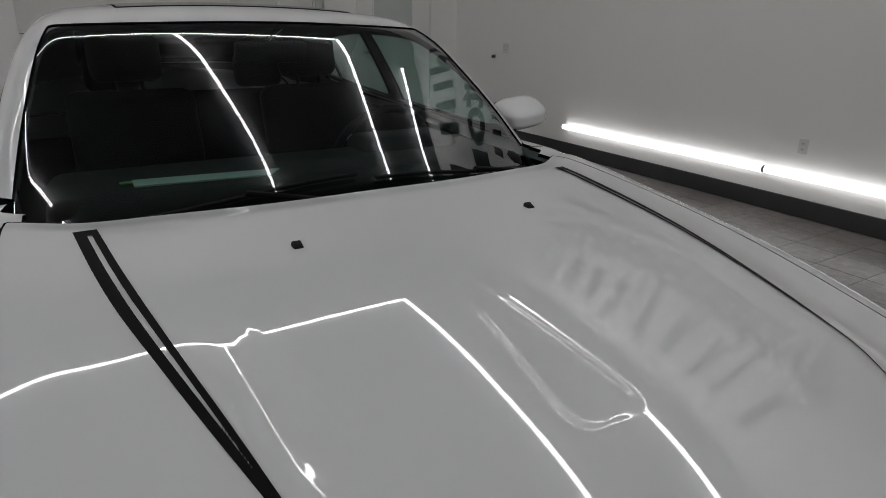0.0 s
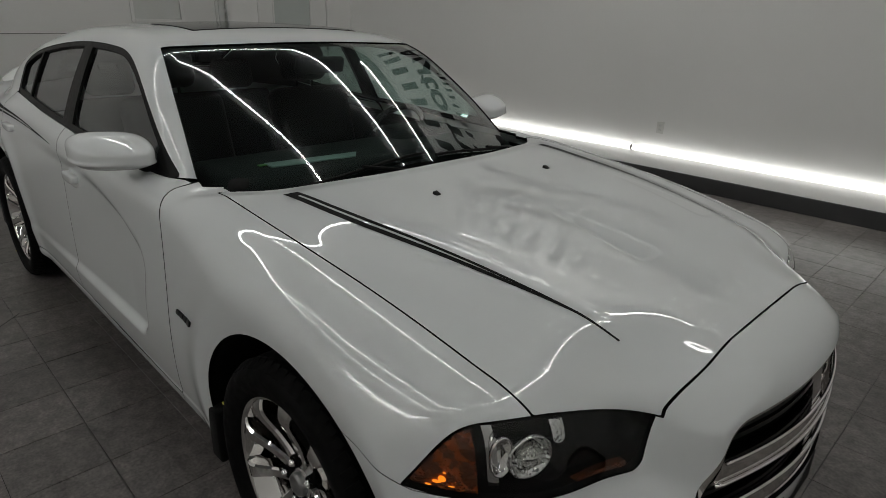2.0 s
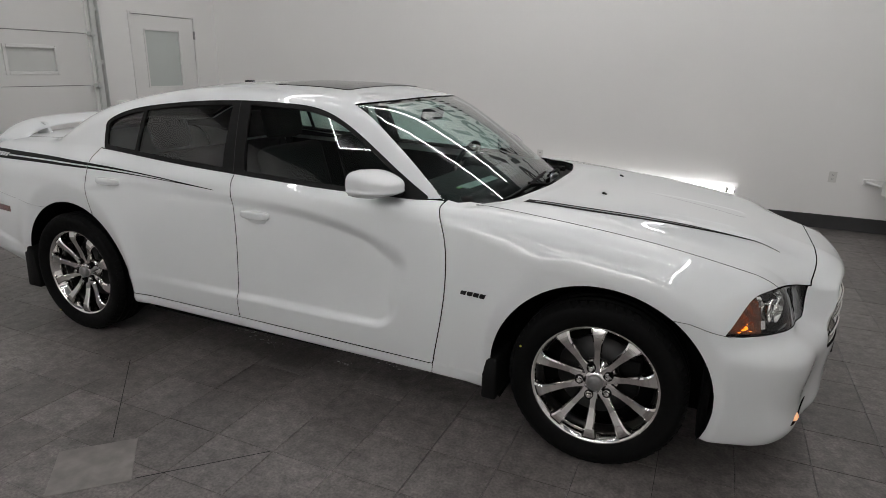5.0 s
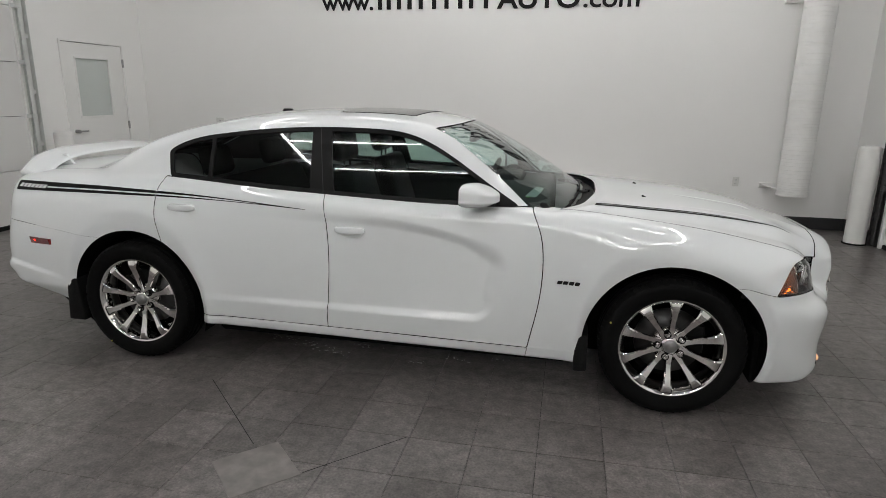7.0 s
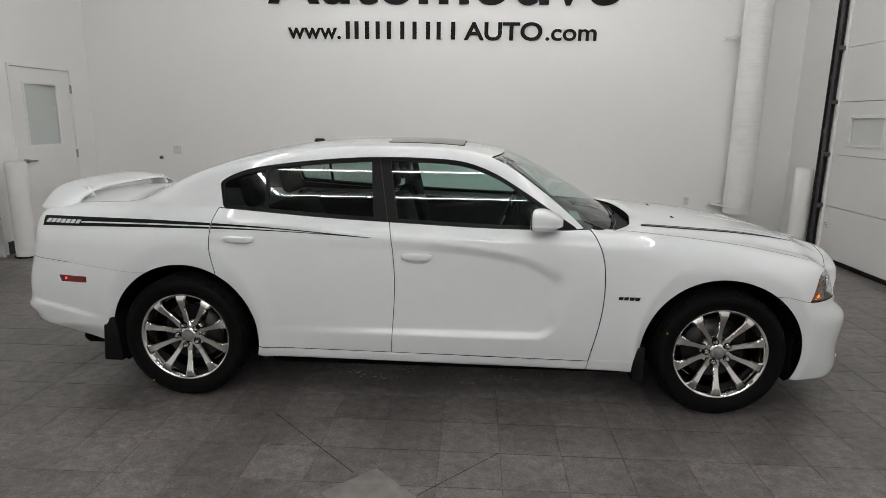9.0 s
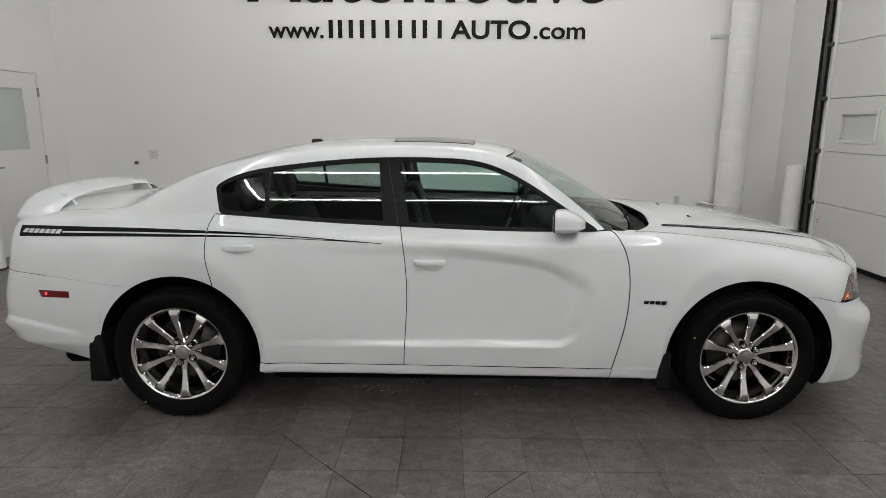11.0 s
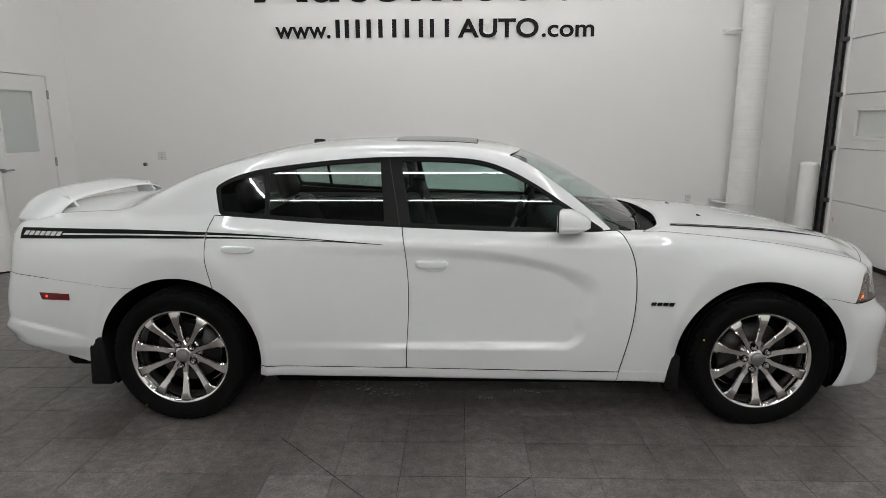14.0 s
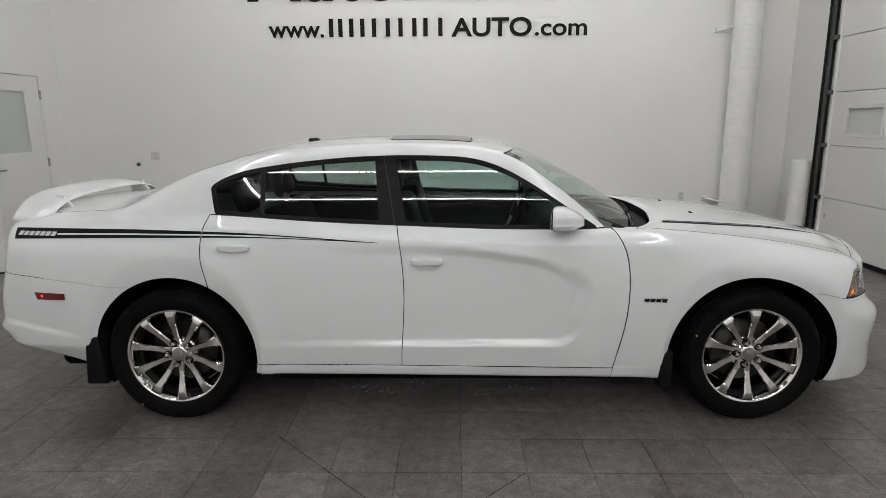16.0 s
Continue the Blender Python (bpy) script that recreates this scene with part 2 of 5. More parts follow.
pane_line = spline([(0.9, 0.898), (1.0, 0.868), (1.1, 0.833), (1.2, 0.790), (1.3, 0.740), (1.4, 0.684), (1.5, 0.620)])


hood_rear = spline([(0.0, 1.128), (0.3, 1.115), (0.51, 1.072), (0.64, 1.025), (0.74, 0.945), (0.8, 0.90), (0.95, 0.8)])


def scallop(x, z):
    """The hollow in the doors: deep at its front end, fading to the rear."""
    top = 0.956 - 0.03 * (x + 0.3) - 0.125 * np.clip((x + 0.1) / 0.80, 0, 1) ** 2
    bot = 0.425
    cx = 0.605 + 0.10 * np.clip((z - 0.45) / 0.35, 0, 1)
    fade = step(-1.15, 0.35, x)
    soft = 0.055 + 0.05 * step(0.42, 0.62, x)
    soft = 0.030 + (soft - 0.030) * step(0.44, 0.60, z)
    # signed distance to a box with a rounded front end
    mid, half = (top + bot) / 2, (top - bot) / 2
    rad = 0.11
    dx = x - (cx - rad)
    dz = np.abs(z - mid) - (half - rad)
    d = np.where(dx > 0, np.hypot(np.maximum(dx, 0), np.maximum(dz, 0)), np.maximum(dz, 0)) - rad
    inside = 1 - step(-soft, 0.012, d)
    slope = np.clip((top - z) / (top - bot), 0, 1)
    ledge = 0.005 * step(0.410, 0.462, z) * (1 - step(0.55, 0.75, z)) * step(-1.25, -1.05, x) * (1 - step(0.40, 0.60, x))
    return inside * fade * (0.021 + 0.030 * slope * (1 - slope) * 2) + ledge


def teardrop(x, y, x0, x1, c0, c1, w, depth):
    """A shallow dished pocket that widens from its tip at x0 to a round end at x1."""
    u = np.clip((x - x0) / (x1 - x0), 0, 1)
    d = smax(np.abs(y - c0 - (c1 - c0) * u) - w * u ** 0.8, x - x1, 0.05)
    return depth * (0.3 + 0.7 * u) * (1 - step(-0.018, 0.002, d)) * step(0.0, 0.5, u)


def hood_shape(x, y):
    """The pressed lines of the bonnet: a middle pocket and one on either side."""
    out = teardrop(x, y + 0.07, 1.50, 2.03, 0.0, 0.0, 0.070, 0.0024)
    out = out + teardrop(x, np.abs(y), 1.48, 1.98, 0.47, 0.41, 0.055, 0.0012)
    return -out


def arch_gap(x, z, cx, cz):
    """Distance outside a wheel arch; the front one is drawn out a little to the front."""
    u = x - cx
    if cx > 0:
        u = np.where(u > 0, u * 0.925, u)
    return np.hypot(u, z - cz) - ARCH_RAD


def flare(x, z):
    """A slight swell over each wheel, with a creased band round the arch that tucks in to its edge."""
    out = 0
    for cx, cz in (ARCH_F, ARCH_R):
        d = arch_gap(x, z, cx, cz)
        w = 0.028 + 0.060 * np.clip((z - cz) / ARCH_RAD, 0, 1.2) ** 1.5
        out = out + 0.012 * np.exp(-(np.maximum(d - w, 0) / 0.07) ** 2) - 0.017 * smax(1 - np.maximum(d, 0) / w, 0 * x, 0.22) * step(-0.03, 0.0, d)
    return out


def skin(p):
    """Below zero inside the car's outer form, above zero outside."""
    x, y, z = p[..., 0], p[..., 1], p[..., 2]
    ay = np.abs(y)
    # lower body
    top = hood_line(x) - 0.055 * ay ** 2 - 0.05 * ay ** 4 * step(0.9, 1.6, x) + hood_shape(x, y) * step(0.9, 1.2, x)
    top = top - 0.05 * ay ** 2 * step(-1.2, -1.8, x)
    dome, on = np.interp(x, [1.1, 2.16], [0.64, 0.46]), step(0.95, 1.25, x)
    top = top + 0.025 * ay ** 2 * on - (0.014 * on + 0.034 * step(1.3, 2.15, x)) * step(dome - 0.06, dome + 0.15, ay) - 0.070 * step(2.04, 2.33, x) * step(0.20, 0.56, ay)
    top = top - 0.006 * (1 - step(0.0, 0.08, x - hood_rear(ay))) * step(0.80, 0.90, x)
    g_top = (z - top) * 0.96
    wide = side_x(x) + side_z(z) - scallop(x, z) + flare(x, z)
    sill = 0.004 * (1 - step(0.295, 0.305, z)) * step(-1.2, -1.1, x) * (1 - step(1.0, 1.1, x))
    ridge = 0.455 + 0.09 * np.clip((-1.95 - x) / 0.5, 0, 1)
    wide = wide + 0.014 * step(ridge + 0.02, ridge - 0.012, z) * step(-1.95, -2.2, x) - 0.036 * step(0.425, 0.335, z) * step(-1.92, -2.15, x)
    g_side = (ay - wide - sill) * 0.97
    high = step(0.75, 0.85, z)
    nose = nose_y(ay) + nose_z(z) + lamp_z(z) * step(0.395 - 0.22 * high, 0.508 + 0.11 * high, ay) * (1 - 0.22 * step(0.55, 0.80, ay))
    lip = -0.004 * np.exp(-((z - 0.40) / 0.10) ** 2) * step(0.35, 0.7, ay) + 0.012 * np.exp(-((z - 0.235) / 0.05) ** 2) * step(0.1, 0.5, ay)
    g_nose = (x - nose - lip) * 0.9
    tail = -2.64 + 0.15 * ay ** 2 + 0.10 * ay ** 6 + tail_z(z) + 0.03 * np.exp(-((z - 0.50) / 0.03) ** 2) * -1
    g_tail = (tail - x) * 0.9
    low = smax(g_top, g_side, 0.10 * step(0.7, 1.5, x) + 0.06 + 0.10 * step(-1.2, -2.0, x))
    low = smax(low, g_nose, 0.035)
    low = smax(low, g_tail, 0.08)
    floor_z = 0.205 - 0.012 * x + 0.035 * step(-1.30, -1.22, x) * (1 - step(1.12, 1.20, x))
    floor_z = floor_z + 0.018 * step(1.8, 1.95, x) + 0.085 * step(-1.85, -2.0, x) + 0.10 * step(-2.0, -2.5, x)
    low = smax(low, floor_z - z, 0.02)
    # greenhouse
    bend = 0.20 + 0.30 * step(0.2, 1.0, x)
    back = -0.25 * step(-1.1, -1.9, x)
    xs = x + (bend * step(0.0, 0.5, x) + back) * ay ** 2
    crown = 0.075 * ay ** 2 + 0.05 * ay ** 4
    crown = crown * (1 - 0.45 * step(0.25, 0.9, x)) * (1 - 0.6 * step(-1.0, -1.7, x))
    g_roof = (z - roof_line(xs) + crown) * 0.9
    half = pane_line(z) - 0.16 * step(-1.05, -2.2, x) * (x + 1.05) ** 2 * 1.2
    half = half - 0.042 * step(0.1, 0.9, x)
    g_flank = (ay - half) * 0.88
    green = smax(g_roof, g_flank, GLASS_ONLY[0] or 0.075)
    if GLASS_ONLY[0]:
        return green
    green = smax(green, 0.97 - z, 0.02)
    return smin(low, green, 0.030 - 0.026 * step(0.1, 0.5, x))


def normals(p):
    e = 0.004
    n = np.stack([skin(p + np.array(d) * e) - skin(p - np.array(d) * e) for d in ((1, 0, 0), (0, 1, 0), (0, 0, 1))], -1)
    return n / np.maximum(np.linalg.norm(n, axis=-1, keepdims=True), 1e-9)


def cast(base, way, far):
    lo, hi = np.zeros(len(base)), np.full(len(base), far)
    for _ in range(22):
        m = (lo + hi) / 2
        out = skin(base + way * m[:, None]) > 0
        hi, lo = np.where(out, m, hi), np.where(out, lo, m)
    return base + way * ((lo + hi) / 2)[:, None]


def rays_up(uv):
    z = np.zeros(len(uv))
    return cast(np.stack([uv[:, 0], uv[:, 1], z + 0.6], -1), np.stack([z, z, z + 1], -1), 1.3)


def rays_hood(uv):
    u, v = uv[:, 0], uv[:, 1]
    a = 0.95 * step(1.5, 2.3, u)
    way = np.stack([a, 0.25 * v, np.ones(len(uv))], -1)
    way = way / np.linalg.norm(way, axis=1, keepdims=True)
    return cast(np.stack([u - 0.45 * a, 0.8875 * v, np.full(len(uv), 0.55)], -1), way, 1.0)


def rays_side(uv, s=-1):
    z = np.zeros(len(uv))
    return cast(np.stack([uv[:, 0], z, uv[:, 1]], -1), np.stack([z, z + s, z], -1), 1.3)


def rays_ring(uv):
    """u along the car, v the angle from straight up, towards its right side."""
    z = np.zeros(len(uv))
    a = np.radians(uv[:, 1])
    return cast(np.stack([uv[:, 0], z, z + 0.62], -1), np.stack([z, -np.sin(a), np.cos(a)], -1), 1.6)


def rays_fender(uv, s=-1):
    z = np.zeros(len(uv))
    a = np.radians(uv[:, 1])
    return cast(np.stack([uv[:, 0], z + s * 0.42, z + 0.62], -1), np.stack([z, s * np.sin(a), np.cos(a)], -1), 1.2)


def rays_nose(uv):
    z = np.zeros(len(uv))
    a, b = np.radians(uv[:, 0]), np.radians(uv[:, 1])
    return cast(np.stack([z + 1.62, z, z + 0.52], -1), np.stack([np.cos(b) * np.cos(a), np.cos(b) * np.sin(a), np.sin(b)], -1), 1.6)


def rays_tail(uv):
    z = np.zeros(len(uv))
    a, b = np.radians(uv[:, 0]), np.radians(uv[:, 1])
    return cast(np.stack([z - 1.75, z, z + 0.62], -1), np.stack([-np.cos(b) * np.cos(a), np.cos(b) * np.sin(a), np.sin(b)], -1), 1.6)


def panel(name, rays, us, vs, keep, material, parent, label="", rim=0.012, lift=0.0, flip=False):
    """A sheet of the skin: a grid of rays trimmed by functions that are above zero where it is kept."""
    nu, nv = len(us), len(vs)
    uv = np.array([(u, v) for u in us for v in vs], float)
    faces = [(i * nv + j, (i + 1) * nv + j, (i + 1) * nv + j + 1, i * nv + j + 1) for i in range(nu - 1) for j in range(nv - 1)]
    pos = rays(uv)
    for f in keep:
        val = f(pos)
        good = val > 0
        out, cut, fresh = [], {}, []
        for fc in faces:
            k = [good[i] for i in fc]
            if all(k):
                out.append(fc)
                continue
            if not any(k):
                continue
            poly = []
            for a, b in zip(fc, fc[1:] + fc[:1]):
                if good[a]:
                    poly.append(a)
                if good[a] != good[b]:
                    key = (min(a, b), max(a, b))
                    if key not in cut:
                        i, j = key
                        t = val[i] / (val[i] - val[j])
                        cut[key] = len(uv) + len(fresh)
                        fresh.append(uv[i] + (uv[j] - uv[i]) * t)
                    poly.append(cut[key])
            if len(poly) > 2:
                out.append(tuple(poly))
        if fresh:
            fresh = np.array(fresh)
            uv = np.concatenate([uv, fresh])
            pos = np.concatenate([pos, rays(fresh)])
        faces = out
    used = sorted({i for fc in faces for i in fc})
    if not used:
        raise RuntimeError("empty panel " + name)
    at = {o: n for n, o in enumerate(used)}
    pos = pos[used]
    faces = [tuple(at[i] for i in fc) for fc in faces]
    nor = normals(pos)
    pos = pos + nor * lift
    # wind the faces outwards
    a, b, c = (pos[[fc[k] for fc in faces]] for k in (0, 1, 2))
    turn = np.einsum("ij,ij->i", np.cross(b - a, c - a), nor[[fc[0] for fc in faces]])
    if turn.sum() < 0:
        faces = [fc[::-1] for fc in faces]
    plain = len(faces)
    verts, vn = [tuple(p) for p in pos], [tuple(n) for n in nor]
    if rim:
        edges = {}
        for fc in faces:
            for i, j in zip(fc, fc[1:] + fc[:1]):
                if (j, i) in edges:
                    del edges[(j, i)]
                else:
                    edges[(i, j)] = True
        sidew = {}
        for i, j in edges:
            w = np.cross(pos[j] - pos[i], nor[i])
            w = w / (np.linalg.norm(w) + 1e-9)
            for k in (i, j):
                sidew[k] = sidew.get(k, 0) + w
        idx = {}
        for k, w in sidew.items():
            w = w / (np.linalg.norm(w) + 1e-9)
            idx[k] = len(verts)
            verts += [tuple(pos[k]), tuple(pos[k] - nor[k] * rim)]
            vn += [tuple(w), tuple(w)]
        faces = faces + [(idx[j], idx[i], idx[i] + 1, idx[j] + 1) for i, j in edges]
    me = bpy.data.meshes.new(name)
    me.from_pydata(verts, [], faces)
    me.polygons.foreach_set("use_smooth", [True] * len(me.polygons))
    me.normals_split_custom_set_from_vertices(vn)
    ob = link_mesh(name, me, material, parent, label)
    # edges of painted sheets turn near-black, seam shade as colour
    if rim and material == PAINT:
        me.materials.append(DARKGAP)
        me.polygons.foreach_set("material_index", [0] * plain + [1] * (len(me.polygons) - plain))
    return ob


def lin(pts):
    xs, ys = [p[0] for p in pts], [p[1] for p in pts]
    return lambda v: np.interp(v, xs, ys)


X, Y, Z = (lambda p: p[:, 0]), (lambda p: p[:, 1]), (lambda p: p[:, 2])
AY = lambda p: np.abs(p[:, 1])
GAP = 0.0022

# seams
hood_side = spline([(0.7, 0.74), (0.9, 0.765), (1.05, 0.773), (1.3, 0.773), (1.6, 0.764), (1.9, 0.748), (2.05, 0.738), (2.158, 0.722), (2.35, 0.69)])
cowl_glass = spline([(0.0, 1.058), (0.3, 1.040), (0.5, 0.992), (0.64, 0.935), (0.74, 0.885), (0.82, 0.80), (0.95, 0.65)])
door_fore = spline([(0.1, 0.77), (0.32, 0.806), (0.55, 0.85), (0.79, 0.862), (0.93, 0.838), (1.02, 0.797), (1.2, 0.70)])
door_mid = spline([(0.1, -0.315), (0.34, -0.318), (0.72, -0.301), (1.06, -0.335), (1.4, -0.40)])
door_aft = spline([(0.1, -1.31), (0.6, -1.31), (0.75, -1.318), (0.93, -1.346), (1.07, -1.330), (1.14, -1.312), (1.5, -1.2)])
belt = spline([(-1.6, 1.125), (-1.289, 1.112), (-0.8, 1.08), (-0.353, 1.058), (0.1, 1.040), (0.46, 1.030), (0.8, 1.027), (1.2, 1.03)])
dlo_top = spline([(-1.42, 1.10), (-1.36, 1.215), (-1.31, 1.265), (-1.22, 1.310), (-1.0, 1.357), (-0.7, 1.390), (-0.4, 1.405), (-0.1, 1.402), (0.1, 1.380), (0.3, 1.300),
                  (0.50, 1.176), (0.708, 1.040), (0.9, 0.92)])
sill_line = lin([(-1.2, 0.318), (1.1, 0.290)])


lamp_top = spline([(0.0, 0.70), (0.40, 0.758), (0.464, 0.773), (0.60, 0.801), (0.72, 0.824), (0.80, 0.823), (0.85, 0.802), (0.89, 0.748), (0.922, 0.682), (0.96, 0.59)])
lamp_bot = spline([(0.40, 0.656), (0.52, 0.655), (0.62, 0.662), (0.75, 0.673), (0.85, 0.671), (0.92, 0.677), (1.0, 0.69)])


def in_lamp(p):
    inner_edge = AY(p) - 0.476 - 0.22 * (0.775 - Z(p))
    return np.minimum(smin(lamp_top(AY(p)) - Z(p), smin(Z(p) - lamp_bot(AY(p)), inner_edge, 0.030), 0.006), X(p) - 1.9)


def in_grille(p):
    wide = 0.385 + 0.40 * (0.75 - Z(p)) - AY(p)
    tall = smin(0.785 - 0.12 * AY(p) ** 2 - Z(p), Z(p) - 0.49 - 0.10 * AY(p) ** 2, 0.02)
    return smin(tall, wide, 0.05)


def arches(p):
    return np.minimum(arch_gap(X(p), Z(p), *ARCH_F), arch_gap(X(p), Z(p), *ARCH_R))


def in_hood(p):
    front = np.minimum(np.where(X(p) > 1.95, Z(p) - lamp_top(AY(p)), 1.0), smax(2.304 - 0.95 * np.maximum(AY(p) - 0.30, 0) ** 2 - X(p), AY(p) - 0.468, 0.012))
    front = np.minimum(front, Z(p) - 0.772)
    return np.minimum(np.minimum(hood_side(X(p)) - AY(p), front), X(p) - hood_rear(AY(p)))


def in_cowl(p):
    return np.minimum(np.minimum(X(p) - cowl_glass(AY(p)), hood_rear(AY(p)) - X(p)), 0.737 - AY(p))


screen_edge = spline([(0.2, 0.612), (0.35, 0.656), (0.5, 0.696), (0.7, 0.746), (0.9, 0.792), (1.2, 0.85)])
screen_head = spline([(0.0, 0.335), (0.3, 0.315), (0.5, 0.27), (0.7, 0.2)])


def in_screen(p):
    return np.minimum(np.minimum(X(p) - screen_head(AY(p)), cowl_glass(AY(p)) - X(p)), screen_edge(X(p)) - AY(p))


def in_dlo(p):
    return smin(smin(Z(p) - belt(X(p)), X(p) + 1.292 + 0.25 * (Z(p) - 1.11), 0.02), dlo_top(X(p)) - Z(p), 0.02)


def in_backlight(p):
    return np.minimum(np.minimum(-1.12 - 0.10 * AY(p) ** 2 - X(p), X(p) + 1.86 - 0.25 * AY(p) ** 2), 0.52 - AY(p))


def in_deck(p):
    return np.minimum(np.minimum(-1.90 + 0.28 * AY(p) ** 2 - X(p), 0.60 - AY(p)), X(p) + 2.60)


def in_sunroof(p):
    return np.minimum(np.minimum(X(p) + 0.40, 0.075 - 0.06 * AY(p) ** 2 - X(p)), 0.42 - AY(p))


def in_intake(p):
    return np.minimum(np.minimum(0.335 - Z(p), Z(p) - 0.245), 0.36 - AY(p))


def in_fog(p):
    return 0.052 - np.hypot((AY(p) - 0.64) * 0.55, (Z(p) - 0.292 - 0.25 * (0.66 - AY(p))) * 3.0)


def in_fender(p):
    """Right or left wing: behind the lamp and bumper seam, ahead of the door."""
    seam = Z(p) - np.interp(X(p), [1.85, 1.995], [0.705, 0.672])
    return np.minimum(np.minimum(X(p) - door_fore(Z(p)), np.where(X(p) > 1.7, seam, 1.0)), 2.2 - X(p))


NO = lambda f, gap=GAP: (lambda p: -f(p) - gap)
YES = lambda f, gap=GAP: (lambda p: f(p) - gap)


# ---- the room ----
WX0, WX1, WY0, WY1, CEIL = -5.285, 4.37, -9.6, 4.314, 5.0
TILE, TX0, TY0 = 0.302, -0.612, -1.437


def structure(ob, label, category):
    return tagged(ob, label, category, kind="structure")


def wall_with_hole(name, x0, x1, holes):
    """A wall in the y-z plane between x0 and x1; holes are (y0, y1, z1) that reach the floor."""
    bm = bmesh.new()
    y = WY0
    for a, b, top in sorted(holes):
        box(x0, x1, y, a, 0, CEIL, bm=bm)
        box(x0, x1, a, b, top, CEIL, bm=bm)
        y = b
    box(x0, x1, y, WY1, 0, CEIL, bm=bm)
    return part(name, bm, WALLPAINT)


structure(part("wall_north", box(WX0 - 0.3, WX1 + 0.3, WY1, WY1 + 0.2, 0, CEIL), WALLPAINT), "plain white painted wall behind the car", "wall")
structure(part("wall_south", box(WX0 - 0.3, WX1 + 0.3, WY0 - 0.2, WY0, 0, CEIL), WALLPAINT), "plain white painted wall", "wall")
GD0, GD1, GDH = -0.9, 2.205, 3.3
ED0, ED1 = 0.29, 3.385
structure(wall_with_hole("wall_west", WX0 - 0.2, WX0, [(GD0, GD1, GDH), (2.785, 3.905, 2.195)]), "white painted wall with a walk door and a sectional door", "wall")
structure(wall_with_hole("wall_east", WX1, WX1 + 0.2, [(ED0, ED1, GDH)]), "white painted wall with a sectional door", "wall")
structure(part("ceiling", box(WX0 - 0.3, WX1 + 0.3, WY0 - 0.2, WY1 + 0.2, CEIL, CEIL + 0.15), CEILPAINT), "dark painted ceiling with rows of light tubes", "ceiling")
floor = structure(part("floor", box(WX0 - 0.5, WX1 + 0.5, WY0 - 0.3, WY1 + 0.3, -0.12, -0.006), mat("floor_grout", (0.028, 0.026, 0.025), 0.9, noise_scale=1.6, noise_amt=0.7)),
                  "grey porcelain floor tiles with dark joints", "floor")
structure(part("baseboard", box(WX0, WX1, WY1 - 0.012, WY1, 0, 0.15, 0.004), BASEBOARD), "dark grey rubber baseboard along the wall", "baseboard")


# ceiling and wall light tubes
def light_tube(a, b, r, material, group, label, cap=0.012):
    """A round glowing tube with a thin dark collar at either end."""
    a, b = Vector(a), Vector(b)
    d = (b - a).normalized()
    root = empty("light_tube", (a + b) / 2)
    o = Vector(root.location)
    part("tube", rod(a + d * cap - o, b - d * cap - o, r, 14), material, root, smooth=False)
    part("end_cap", rod(a - o, a + d * cap - o, r * 1.02, 14), DULLMETAL, root, "grey metal end cap")
    part("end_cap", rod(b - d * cap - o, b - o, r * 1.02, 14), DULLMETAL, root, "grey metal end cap")
    return thing(root, label, "lamp", group)


LZ = CEIL - 0.07
X0, X1 = -2.80, 2.98


def light_run(a, b, first, r, material, group, label):
    """A straight run of 2.44 m tubes end to end; the first one may be shorter."""
    a, b = Vector(a), Vector(b)
    d, long = (b - a).normalized(), (b - a).length
    s, piece = 0.0, first
    while s < long - 0.05:
        e = min(s + piece, long)
        light_tube(a + d * s, a + d * e, r, material, group, label)
        s, piece = e, 2.44


CL = "white glowing light tube under the ceiling, four southern rows added as fill"
# the four rows beyond y = -8.5 are added, unseen fill for flank and floor
for ly in (-9.45, -9.15, -8.85, -8.55, -4.9, -3.5, 0.05, 2.45):
    light_run((X0, ly, LZ), (X1, ly, LZ), 2.44, 0.026, TUBE, "ceiling light tubes", CL)
for lx in (X0, X1):
    light_run((lx, -4.87, LZ), (lx, 2.42, LZ), 1.35, 0.026, TUBE, "ceiling light tubes", CL)
light_run((-2.15, 3.75, LZ), (2.5, 3.75, LZ), 2.44, 0.026, TUBE, "ceiling light tubes", CL)
light_run((-2.86, WY1 - 0.045, 0.333), (2.14, WY1 - 0.045, 0.333), 2.475, 0.030, WALLTUBE, "wall light tubes", "white glowing light tube low along the wall")


# ---- the car ----
car = empty("car")
thing(car, "white four-door saloon with black stripes and chrome wheels", "car")
A = np.linspace
part_hood = panel("hood", rays_hood, np.concatenate([A(0.8, 1.38, 60), A(1.384, 2.12, 190), A(2.125, 2.56, 80)]), A(-0.86, 0.86, 430), [YES(in_hood, 0.0026)], PAINT, car)
panel("cowl", rays_up, A(0.7, 1.32, 70), A(-0.8, 0.8, 110), [YES(in_cowl, 0.0)], BLACKPLASTIC, car, "black plastic wiper cowl", lift=-0.045)
GLASS_ONLY[0] = 0.075
panel("windscreen", rays_up, A(0.18, 1.18, 110), A(-0.83, 0.83, 120), [YES(in_screen, 0.0)], WINDSCREENGLASS, car, "glossy windscreen glass", rim=0, lift=-0.004)
GLASS_ONLY[0] = 0.0


def in_doors(p):
    return np.minimum(np.minimum(door_fore(Z(p)) - X(p), X(p) - door_aft(Z(p))), np.minimum(belt(X(p)) - Z(p), Z(p) - sill_line(X(p))))


